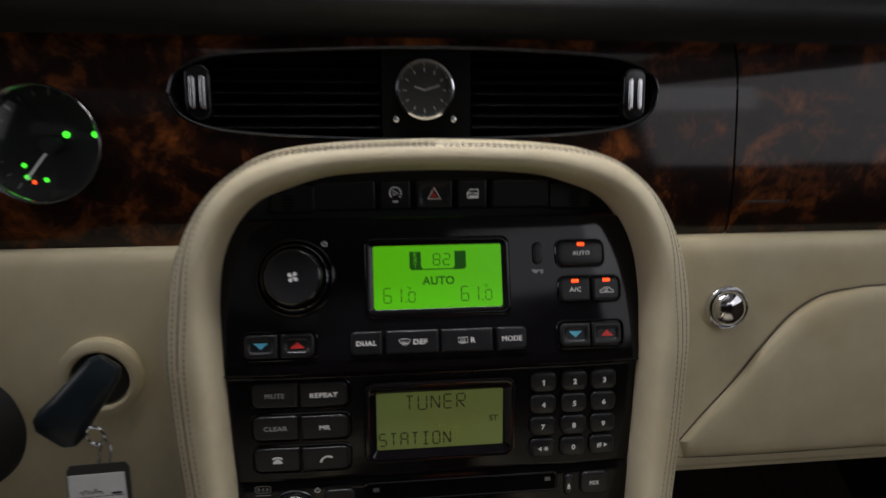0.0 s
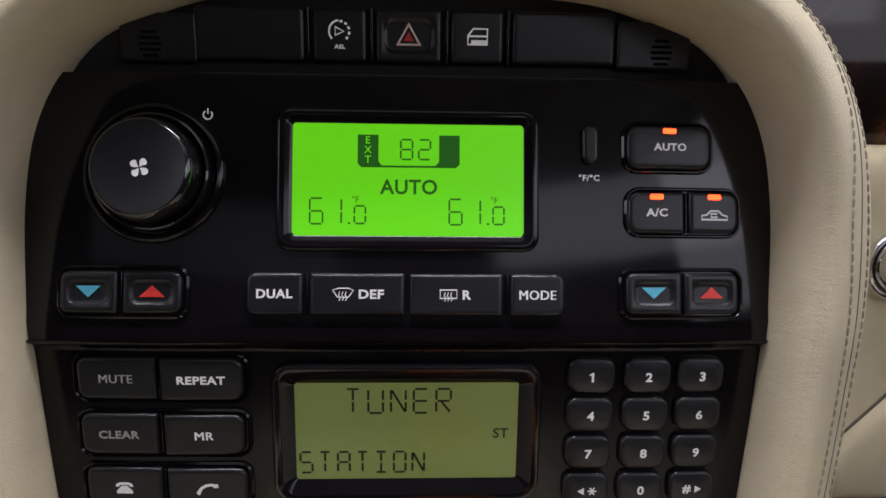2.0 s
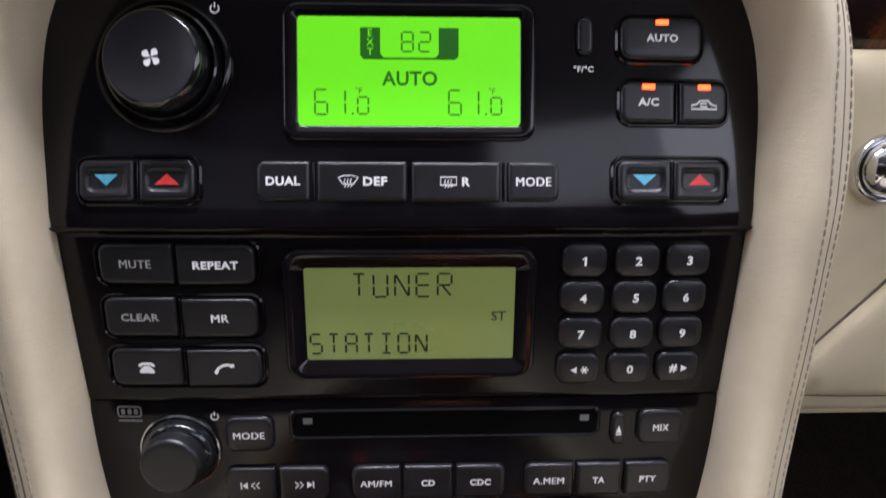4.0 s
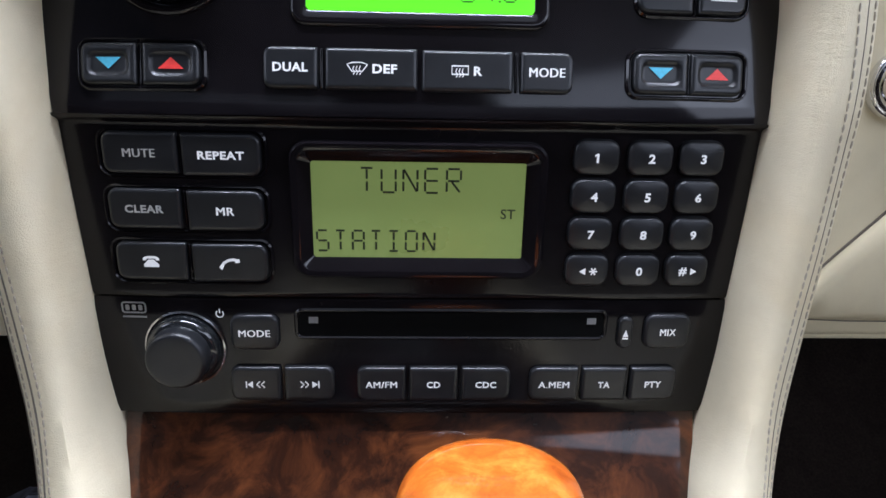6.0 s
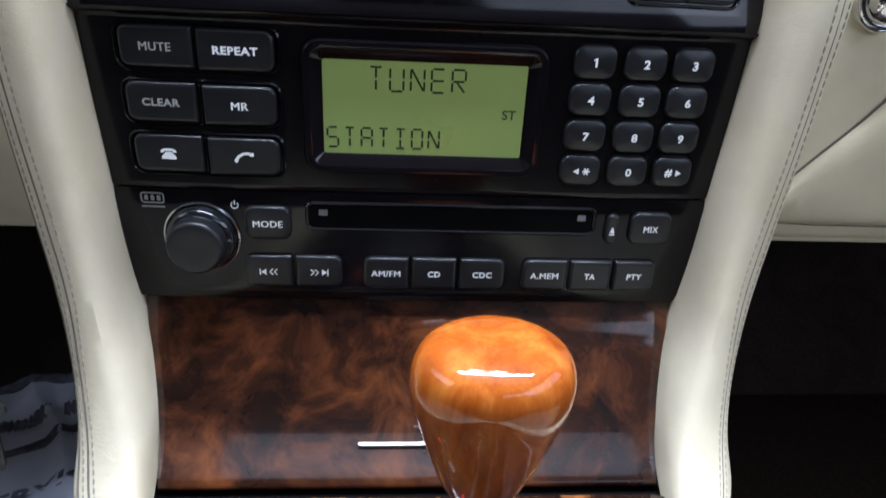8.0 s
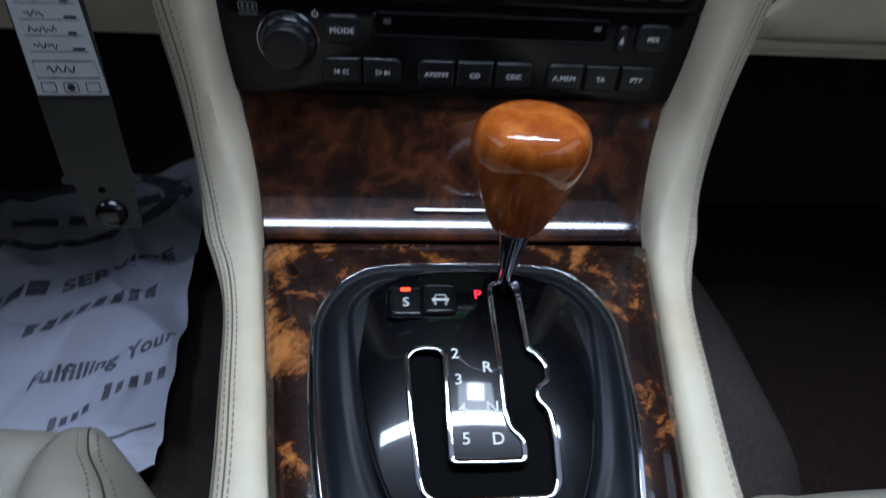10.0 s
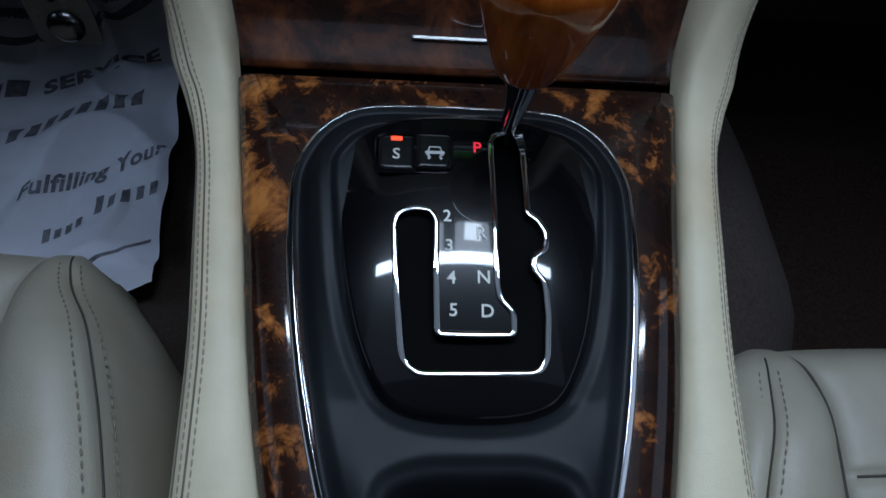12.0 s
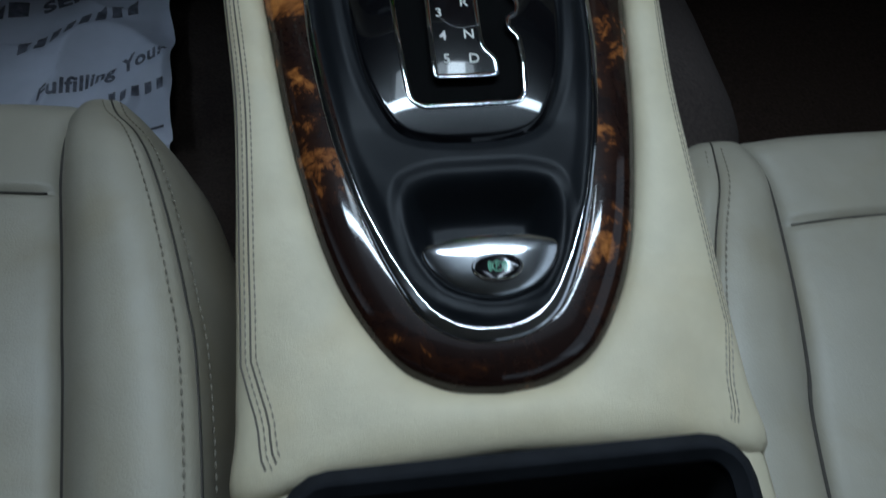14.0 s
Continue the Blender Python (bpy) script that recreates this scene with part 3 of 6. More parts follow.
def along(side, edge, lift):
    """A line on the leather at a distance from its outer edge, drawing in towards the tray."""
    rows = glide([np.array(r).reshape(9) for r in HOOP], 5)[:120]
    out = []
    for r in rows:
        w = float(np.linalg.norm(r[6:9] - r[3:6]))
        arch = 0.75 + 2.05 * smooth_step(0.60, 0.50, r[5])
        d = edge * (arch + ((1.0 if side > 0 else 1.4) - arch) * smooth_step(0.36, 0.25, r[5])) + 0.28 * max(0.0, -0.022 - r[7])
        out.append(surface_point(r, side, max(0.12, 1 - d / w), lift))
    return out


def surface_point(r, side, u, lift):
    pts = hoop_section(r[0:3], r[3:6], r[6:9], side)[4:12]
    us = [0.10, 0.25, 0.42, 0.60, 0.76, 0.88, 0.96, 1.0]
    for k in range(7):
        if us[k] <= u <= us[k + 1]:
            q = pts[k].lerp(pts[k + 1], (u - us[k]) / (us[k + 1] - us[k]))
            break
    out = Vector(r[3:6]) - Vector(r[0:3])
    out.normalize()
    return q + Vector((out.x * side, out.y, out.z)) * lift


def stitches(bm, line, step, length, r):
    """Short threads along a line."""
    acc = 0.0
    for a, b in zip(line, line[1:]):
        seg = (b - a).length
        while acc + seg >= step:
            f = (step - acc) / seg
            q = a.lerp(b, f)
            d = (b - a).normalized()
            tube(bm, [q - d * length / 2, q, q + d * length / 2], [r * 0.5, r, r * 0.5], 5)
            a, seg, acc = q, (b - q).length, 0.0
        acc += seg


# one thread in two tones: lit on the right side, shaded on the left
for side, rows_at, line_at in ((1, (0.0046, 0.0084), (0.0065,)), (-1, (0.0046, 0.0084), (0.0065, 0.0026))):
    for d in rows_at:
        bm = bmesh.new()
        stitches(bm, along(side, d, 0.0003), 0.0043, 0.0033, 0.00052)
        tagged(part("stitching", bm, THREAD if side < 0 else LIT_THREAD, console, "row of stitching in the shaded thread tone" if side < 0 else "row of taupe stitching in the lit thread tone"), kind="stuff")
    for d in line_at:
        bm = bmesh.new()
        tube(bm, along(side, d, -0.0001), 0.0006 if side < 0 else 0.00035, 6)
        part("seam", bm, SEAM, console)

# rear box of the console with its dark open tray
boxthing = base("console_tray", (0.0, -0.16, 0.05), "open dark storage tray with a rubber rim behind the console", "storage tray")
bm = bmesh.new()
m = basis((0.001, -0.2135, 0.1915), (1, 0, 0), (0, 0.993, 0.118), (0, -0.118, 0.993))
ring_frame(bm, m, 0.216, 0.28, 0.022, 0.012, 0.010, -0.02, 0.005)
part("rim", bm, RUBBER, boxthing, "dark grey rubber rim")
bm = bmesh.new()
rings = []
for ins, z in ((0.012, 0.002), (0.015, -0.03), (0.02, -0.08)):
    rings.append([m @ Vector((x, y, z)) for x, y in rrect(0.216 - 2 * ins, 0.28 - 2 * ins, 0.015)])
vs = loft(bm, rings, caps=False)
bm.faces.new(vs[-1])
part("well", bm, MATT_BLACK, boxthing)
bm = bmesh.new()
for sx in (-1, 1):
    rings = []
    for k in range(12):
        y = -0.076 - 0.035 * k
        z = wood_z(y)
        rings.append([(sx * x - 0.0, y, z + dz - 0.0025) for x, dz in ((0.096, -0.01), (0.100, 0.0), (0.112, 0.001), (0.122, -0.002), (0.1275, -0.009), (0.1285, -0.05), (0.1285, -0.22))])
    loft(bm, rings, closed=False)
part("leather_side", bm, LEATHER, boxthing, "cream leather side")


# ---- black control panel ----
EDGE = [(0.0, 0.601), (0.045, 0.600), (0.077, 0.597), (0.105, 0.589), (0.126, 0.580), (0.142, 0.563), (0.153, 0.540), (0.1565, 0.511),
        (0.1555, 0.476), (0.1540, 0.450), (0.1525, 0.415), (0.1505, 0.380), (0.148, 0.345), (0.144, 0.310)]


def half_width(z):
    for (w0, z0), (w1, z1) in zip(EDGE, EDGE[1:]):
        if z1 <= z <= z0:
            return w0 + (w1 - w0) * (z0 - z) / (z0 - z1)
    return EDGE[-1][0] if z < EDGE[-1][1] else 0.02


def face_strip(bm, z_top, z_bottom, where, n=14, more=0.004, lip=0.0012, tuck=0.0):
    """A faceplate between two heights, as wide as the hoop leaves room, with rounded upper and lower edges."""
    rows = []
    zs = [z_top] + [z_top + (z_bottom - z_top) * (k + 0.02) / n for k in range(n + 1)]
    for k, z in enumerate(zs):
        z = max(z_bottom, min(z_top, z))
        drop = -0.012 if k == 0 else (-lip if k == 1 or k == len(zs) - 1 else 0.0)
        hw = half_width(z) + (0.0008 + (more - 0.0008) * smooth_step(0.485, 0.515, z))
        hw -= tuck * smooth_step(0.484, 0.459, z)
        rows.append([where(hw * (-1 + 2 * i / 40) - 0.001, z, drop).translation for i in range(41)])
    hw = half_width(z_bottom) + 0.0008 - tuck
    rows.append([where(hw * (-1 + 2 * i / 40) - 0.001, z_bottom, -0.012).translation for i in range(41)])
    loft(bm, rows, closed=False)


def legend(text, m, h, parent, mat=None, width=None):
    """Bold capitals, a little wider than tall."""
    return letters(text, m, h * 0.9, mat or WHITE_INK, parent, "legend", bold=0.034, width=width, wide=1.11)


def button(thing, where, x, z, w, h, r=0.003, depth=0.0028, text=None, size=0.0038, dome=0.0, mat=None, led=None, tw=None, ends="both", dish=None, ink=None):
    """A push button; ends says which of its short sides close a row and are rounded."""
    bm = bmesh.new()
    w, h = w - 0.0006, h - 0.0006
    r = min(r, h / 2.05, w / 2.05)
    corner = (r if ends in ("both", "left") else 0.0008, r if ends in ("both", "right") else 0.0008)
    pad(bm, where(x, z), w, h, r, depth, min(0.0016, w * 0.24), dome=dome, ends=corner, dish=dish)
    b = part("button", bm, mat or BUTTON_BLACK, thing)
    if text:
        legend(text, where(x, z, depth + dome), size, b, ink, width=tw)
    if led:
        bm = bmesh.new()
        pad(bm, where(x, z + h * 0.36, depth), 0.0056, 0.0022, 0.0005, 0.0005, 0.0002, -0.001)
        part("indicator", bm, LED, b, "lit orange-red indicator")
    return b


def divider(thing, where, x, z, h):
    """The glossy web that stands between two buttons of a row."""
    bm = bmesh.new()
    pad(bm, where(x, z), 0.0012, h, 0.0005, 0.0018, 0.0005)
    part("divider", bm, GLOSS_BLACK, thing)


def icon(b, m, draw, mat=None):
    bm = bmesh.new()
    draw(bm, m)
    return part("symbol", bm, mat or WHITE_INK, b, smooth=False)


def arrow(up, s):
    k = 1 if up else -1
    return lambda bm, m: flat(bm, m, [(-1.05 * s, -0.45 * s * k), (1.05 * s, -0.45 * s * k), (0.0, 0.5 * s * k)])


def fan_sign(bm, m):
    for k in range(4):
        a = radians(90 * k + 14)
        c, s = math.cos(a), math.sin(a)
        pts = [(0.98 * px, 0.98 * py) for px, py in ((0.0003, 0.0001), (0.0004, 0.0014), (0.0010, 0.0028), (0.0022, 0.0033), (0.0032, 0.0026), (0.0035, 0.0012), (0.0028, 0.0004), (0.0014, 0.0005))]
        flat(bm, m, [(c * x - s * y, s * x + c * y) for x, y in pts])


def power_sign(bm, m, s=0.0018):
    stroke(bm, m, [(s * math.cos(radians(a)), s * math.sin(radians(a))) for a in range(125, 416, 20)], s * 0.32)
    stroke(bm, m, [(0, 0.2 * s), (0, 1.5 * s)], s * 0.32)


def demist(front):
    def draw(bm, m):
        if front:
            stroke(bm, m, [(-0.0042, 0.0016), (-0.002, 0.0024), (0.002, 0.0024), (0.0042, 0.0016), (0.0022, -0.0012), (-0.0022, -0.0012)], 0.0005, True)
        else:
            stroke(bm, m, [(-0.0034, 0.002), (0.0034, 0.002), (0.0034, -0.0014), (-0.0034, -0.0014)], 0.0006, True)
        for x in (-0.0013, 0.0, 0.0013):
            stroke(bm, m, [(x, 0.001), (x - 0.0005, -0.0004), (x + 0.0004, -0.0014), (x - 0.0003, -0.0026)], 0.0004)
    return draw


def car_sign(bm, m):
    stroke(bm, m, [(-0.0058, -0.0014), (-0.0056, 0.0002), (-0.0034, 0.0006), (-0.0018, 0.0022), (0.0018, 0.0022), (0.0034, 0.0006), (0.0056, 0.0), (0.0058, -0.0014)], 0.0008, True)
    stroke(bm, m, [(0.0012, 0.0010), (-0.0016, 0.0010), (-0.0016, -0.0004), (0.0014, -0.0004)], 0.0008)


climate = base("climate_control_unit", (0.0, 0.36, 0.457), "gloss black climate control unit with a lit green display", "control panel")
bm = bmesh.new()
face_strip(bm, 0.566, 0.4585, on_climate, n=24, more=0.012, lip=0.0006, tuck=0.0020)
part("faceplate", bm, GLOSS_BLACK, climate)
bm = bmesh.new()
bezel(bm, on_climate(0.0, 0.5232), 0.1080, 0.0592, 0.0065, 0.0064, 0.0018)
part("display_bezel", bm, GLOSS_BLACK, climate)
bm = bmesh.new()
pad(bm, on_climate(0.0, 0.5234), 0.0955, 0.0478, 0.0030, 0.0004, 0.0002, -0.002)
display = part("display", bm, LCD_GREEN, climate, "lit bright green display")
m = on_climate(0.0, 0.5234, 0.00045)
up = m @ Matrix.Translation((0.0, 0.0116, 0))
bm = bmesh.new()
flat(bm, up, [(-0.021, 0.0068), (-0.0125, 0.0068), (-0.0125, -0.0042), (-0.0108, -0.0062), (-0.0195, -0.0066), (-0.021, -0.0052)])
flat(bm, up, [(0.021, 0.0068), (0.0125, 0.0068), (0.0125, -0.0042), (0.0108, -0.0062), (0.0195, -0.0066), (0.021, -0.0052)])
flat(bm, up, [(-0.0195, -0.0059), (-0.0195, -0.0067), (0.0195, -0.0067), (0.0195, -0.0059)])
part("readout_frame", bm, LCD_INK, display, smooth=False)
for x in (-0.0289, 0.0282):
    for ch, dx, dy, h in (("6", -0.0088, 0.0004, 0.0105), ("1", -0.0012, 0.0004, 0.0105), ("0", 0.0090, -0.0010, 0.0072)):
        readout(ch, m @ Matrix.Translation((x + dx, -0.0137 + dy, 0)), 0.0052 if ch != "0" else 0.0045, h, 0, 0.0007, LCD_INK, display)
    bm = bmesh.new()
    flat(bm, m @ Matrix.Translation((x + 0.0046, -0.0182, 0)), rrect(0.0009, 0.0009, 0.0003))
    part("decimal_point", bm, LCD_INK, display, smooth=False)
readout("82", up @ Matrix.Translation((0.0028, 0.0008, 0)), 0.0048, 0.0082, 0.0026, 0.0007, LCD_INK, display)
letters("AUTO", m @ Matrix.Translation((0, -0.0031, 0)), 0.0062, LCD_INK, display, "readout_word", bold=0.02, width=0.0236)
for k, ch in enumerate("EXT"):
    letters(ch, up @ Matrix.Translation((-0.0168, 0.0046 - 0.0040 * k, 0.0001)), 0.0030, LCD_GREEN, display, "readout_word", bold=0.01)
for x in (-0.0289, 0.0282):
    letters("\u00b0F", m @ Matrix.Translation((x + 0.0072, -0.0083, 0)), 0.0026, LCD_INK, display, "readout_word")

for x, up_, mat, end in ((-0.1281, False, BLUE_INK, "left"), (-0.1024, True, RED_INK, "right"), (0.1016, False, BLUE_INK, "left"), (0.1264, True, RED_INK, "right")):
    b = button(climate, on_climate, x, 0.4780, 0.0242, 0.0176, 0.0036, ends=end, dish=(0.0180, 0.0104, 0.0011))
    icon(b, on_climate(x, 0.4783, 0.0020), arrow(up_, 0.0050), mat)
for x in (-0.11525, 0.1140):
    divider(climate, on_climate, x, 0.4780, 0.0168)
for x, w in ((-0.115, 0.054), (0.114, 0.054)):
    bm = bmesh.new()
    ring_frame(bm, on_climate(x, 0.4780), w, 0.0216, 0.0056, 0.0017, 0.0012, -0.002, 0.0008)
    part("button_surround", bm, GLOSS_BLACK, climate)
button(climate, on_climate, -0.0537, 0.4776, 0.0231, 0.0176, 0.0036, text="DUAL", size=0.0042, tw=0.0145, ends="left")
b = button(climate, on_climate, -0.0204, 0.4775, 0.0389, 0.0176, ends="none")
icon(b, on_climate(-0.0262, 0.4775, 0.0029), demist(True))
legend("DEF", on_climate(-0.0148, 0.4775, 0.0028), 0.0042, b, width=0.0102)
b = button(climate, on_climate, 0.0197, 0.4773, 0.0388, 0.0176, ends="none")
icon(b, on_climate(0.0165, 0.4773, 0.0029), demist(False))
legend("R", on_climate(0.0240, 0.4773, 0.0028), 0.0042, b)
button(climate, on_climate, 0.0531, 0.4773, 0.0229, 0.0176, 0.0036, text="MODE", size=0.0042, tw=0.0150, ends="right")
for x in (-0.0411, 0.0404):
    divider(climate, on_climate, x, 0.4775, 0.0168)
button(climate, on_climate, 0.1085, 0.5374, 0.0368, 0.0188, 0.0052, text="AUTO", size=0.0036, tw=0.0140, led=True, dome=0.0004)
button(climate, on_climate, 0.1028, 0.5108, 0.0246, 0.0182, 0.0046, text="A/C", size=0.0038, tw=0.0092, led=True, ends="left")
b = button(climate, on_climate, 0.1276, 0.5110, 0.0222, 0.0180, 0.0046, led=True, ends="right")
divider(climate, on_climate, 0.1158, 0.5108, 0.0172)
icon(b, on_climate(0.1276, 0.5095, 0.0029), car_sign)
for x, z, w, h in ((0.1085, 0.5374, 0.0388, 0.0212), (0.1150, 0.5109, 0.0500, 0.0206)):
    bm = bmesh.new()
    ring_frame(bm, on_climate(x, z), w + 0.0008, h + 0.0008, 0.0066, 0.0018, 0.0012, -0.002, 0.0008)
    part("button_surround", bm, GLOSS_BLACK, climate)
button(climate, on_climate, 0.0752, 0.5381, 0.0074, 0.0172, 0.0036, 0.0032)
legend("\u00b0F/\u00b0C", on_climate(0.0752, 0.5249), 0.0030, climate)
bm = bmesh.new()
power_sign(bm, on_climate(-0.0822, 0.5485))
part("symbol", bm, WHITE_INK, climate, smooth=False)
KNOB_AT = (-0.1035, 0.5252)
bm = bmesh.new()
lathe(bm, on_climate(*KNOB_AT), [(0.0292, -0.003), (0.0290, 0.0002), (0.0280, 0.0016), (0.0266, 0.0020), (0.0254, 0.0012), (0.0246, -0.0006), (0.0243, -0.004)], 72, False)
part("knob_collar", bm, GLOSS_BLACK, climate)
bm = bmesh.new()
lathe(bm, on_climate(*KNOB_AT), [(0.0242, -0.002), (0.0241, 0.0034), (0.0237, 0.0046), (0.0229, 0.0050), (0.0221, 0.0044), (0.0216, 0.0030), (0.0212, -0.001)], 72, False)
part("knob_ring", bm, CLEAR_BLACK, climate, "glossy black knob ring with a bright edge")
bm = bmesh.new()
lathe(bm, on_climate(*KNOB_AT), [(0.0211, -0.002), (0.0209, 0.0090), (0.0206, 0.0112), (0.0200, 0.0130), (0.0191, 0.0141), (0.0184, 0.0145)], 72, False)
part("knob_skirt", bm, CLEAR_BLACK, climate)
bm = bmesh.new()
lathe(bm, on_climate(*KNOB_AT), [(0.0186, 0.0120), (0.0185, 0.0142), (0.0181, 0.0146), (0.0174, 0.0145), (0.0150, 0.0140), (0.0100, 0.0134), (0.0040, 0.0131), (0.0006, 0.0131)], 72)
knob = part("fan_knob", bm, BUTTON_BLACK, climate, "round satin black fan knob")
icon(knob, on_climate(*KNOB_AT, 0.0134), fan_sign)

# ---- radio ----
radio = base("car_radio", (0.0, 0.36, 0.312), "gloss black car radio with olive display and key pad", "radio")
bm = bmesh.new()
face_strip(bm, 0.4578, 0.3745, lambda x, z, out=0.0: on_radio(x, z, out + 0.0051 * smooth_step(0.4540, 0.4575, z)), n=60, lip=0.0006, tuck=0.0020)
part("upper_faceplate", bm, RADIO_BLACK, radio)
bm = bmesh.new()
face_strip(bm, 0.3735, 0.3125, on_radio)
lower = part("lower_faceplate", bm, RADIO_BLACK, radio)
bm = bmesh.new()
bezel(bm, on_radio(0.0000, 0.4168), 0.1140, 0.0630, 0.0090, 0.0094, 0.0048, flat_top=0.0026)
part("display_bezel", bm, GLOSS_BLACK, radio)
bm = bmesh.new()
pad(bm, on_radio(-0.0002, 0.4172), 0.0950, 0.0476, 0.002, 0.0004, 0.0002, -0.002)
display = part("display", bm, LCD_OLIVE, radio, "olive green backlit display")
readout("TUNER", on_radio(-0.0039, 0.4306, 0.0005), 0.0062, 0.0108, 0.0034, 0.00095, LCD_INK2, display)
readout("STATION", on_radio(-0.0193, 0.4026, 0.0005), 0.0050, 0.0095, 0.0030, 0.00095, LCD_INK2, display)
letters("ST", on_radio(0.0401, 0.4157, 0.0005), 0.0046, LCD_INK2, display, "readout_word", bold=0.012)
# MUTE and CLEAR carry a greyer print without the others' glow
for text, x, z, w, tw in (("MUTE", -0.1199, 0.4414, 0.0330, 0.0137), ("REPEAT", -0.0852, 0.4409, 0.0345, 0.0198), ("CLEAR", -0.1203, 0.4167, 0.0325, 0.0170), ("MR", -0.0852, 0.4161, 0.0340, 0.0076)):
    button(radio, on_radio, x, z, w, 0.0188, 0.0044, text=text, size=0.0040, tw=tw, ends="left" if x < -0.1 else "right", ink=DULL_INK if text in ("MUTE", "CLEAR") else None)


def telephone(bm, m):
    flat(bm, m, [(-0.0038, 0.0006), (-0.0034, 0.0019), (-0.0018, 0.0026), (0.0018, 0.0026), (0.0034, 0.0019), (0.0038, 0.0006), (0.0022, 0.0006), (0.0020, 0.0014), (-0.0020, 0.0014), (-0.0022, 0.0006)])
    flat(bm, m, [(-0.0012, 0.0010), (0.0012, 0.0010), (0.0034, -0.0014), (0.0034, -0.0026), (-0.0034, -0.0026), (-0.0034, -0.0014)])


def handset(bm, m):
    stroke(bm, m, [(-0.0038, -0.0016), (-0.0026, 0.0004), (-0.0006, 0.0016), (0.0016, 0.0020), (0.0038, 0.0014)], 0.0013)
    flat(bm, m, [(-0.0048, -0.0018), (-0.0036, -0.0030), (-0.0026, -0.0012), (-0.0040, -0.0004)])
    flat(bm, m, [(0.0024, 0.0020), (0.0026, 0.0004), (0.0046, 0.0006), (0.0044, 0.0024)])


icon(button(radio, on_radio, -0.1199, 0.3924, 0.0325, 0.0186, 0.0044, ends="left"), on_radio(-0.1199, 0.3924, 0.0029), telephone)
icon(button(radio, on_radio, -0.0850, 0.3918, 0.0343, 0.0186, 0.0044, ends="right"), on_radio(-0.0850, 0.3918, 0.0029), handset)
for j, z in enumerate((0.4423, 0.4249, 0.4074, 0.3899)):
    for i, x in enumerate((0.0778, 0.1018, 0.1250)):
        key = "123456789*0#"[j * 3 + i]
        b = button(radio, on_radio, x, z, 0.0208, 0.0162, 0.0050, 0.0032, dome=0.0008)
        dx = 0.0026 if key == "*" else (-0.0026 if key == "#" else 0.0)
        if key == "*":
            icon(b, on_radio(x + dx, z, 0.0042), lambda bm, m: [stroke(bm, m, [(0.0019 * math.cos(radians(a)), 0.0019 * math.sin(radians(a))), (-0.0019 * math.cos(radians(a)), -0.0019 * math.sin(radians(a)))], 0.0007) for a in (0, 60, 120)])
        else:
            legend(key, on_radio(x + dx, z, 0.0041), 0.0046, b)
            if key == "1":
                icon(b, on_radio(x - 0.0003, z, 0.0042), lambda bm, m: stroke(bm, m, [(-0.0011, 0.0010), (0.0004, 0.0018)], 0.0007))
        if dx:
            k = -1 if key == "*" else 1
            icon(b, on_radio(x + k * 0.0024, z, 0.0042), lambda bm, m, k=k: flat(bm, m, [(-0.0014 * k, 0.0017), (-0.0014 * k, -0.0017), (0.0016 * k, 0.0)]))
bm = bmesh.new()
lathe(bm, on_radio(-0.1095, 0.3485), [(0.0192, -0.002), (0.0190, 0.0010), (0.0182, 0.0014), (0.0176, 0.0004), (0.0174, -0.002)], 44, False)
part("knob_collar", bm, SATIN_CHROME, radio, "thin chrome ring")
bm = bmesh.new()
lathe(bm, on_radio(-0.1095, 0.3485), [(0.0172, -0.002), (0.0170, 0.0040), (0.0166, 0.0056), (0.0158, 0.0066), (0.0148, 0.0070), (0.0140, 0.0074)], 56, False)
part("knob_skirt", bm, CLEAR_BLACK, radio)
bm = bmesh.new()
lathe(bm, on_radio(-0.1095, 0.3485), [(0.0142, 0.0060), (0.0140, 0.0128), (0.0136, 0.0142), (0.0128, 0.0150), (0.0116, 0.0152), (0.0060, 0.0150), (0.0006, 0.0149)], 56)
part("volume_knob", bm, BUTTON_BLACK, radio, "round satin black volume knob")
bm = bmesh.new()
power_sign(bm, on_radio(-0.0924, 0.3661), 0.0017)
part("symbol", bm, WHITE_INK, radio, smooth=False)
bm = bmesh.new()
stroke(bm, on_radio(-0.1319, 0.3686), rrect(0.0108, 0.0050, 0.0012), 0.0008, True)
for x in (-0.0030, 0.0, 0.0030):
    flat(bm, on_radio(-0.1319 + x, 0.3686), rrect(0.0019, 0.0028, 0.0006))
stroke(bm, on_radio(-0.1319, 0.3640), [(-0.0056, 0), (0.0056, 0)], 0.0009)
part("disc_mark", bm, GREY_INK, radio, smooth=False)
for z in (0.4412, 0.4164, 0.3921):
    bm = bmesh.new()
    ring_frame(bm, on_radio(-0.1022, z), 0.0730, 0.0220, 0.0060, 0.0016, 0.0012, -0.002, 0.0008)
    part("button_surround", bm, GLOSS_BLACK, radio)
    divider(radio, on_radio, -0.1030, z, 0.0170)
button(radio, on_radio, -0.0763, 0.3575, 0.0232, 0.0186, 0.0046, text="MODE", size=0.0038, tw=0.0145, dome=0.0003)
button(radio, on_radio, 0.1199, 0.3585, 0.0228, 0.0184, 0.0046, text="MIX", size=0.0038, tw=0.0076, dome=0.0003)
b = button(radio, on_radio, 0.0994, 0.3580, 0.0076, 0.0172, 0.0036)
icon(b, on_radio(0.0994, 0.3572, 0.0029), lambda bm, m: (flat(bm, m, [(-0.0014, -0.0010), (0.0014, -0.0010), (0, 0.0028)]), flat(bm, m, [(-0.0014, -0.0022), (0.0014, -0.0022), (0.0014, -0.0014), (-0.0014, -0.0014)])))
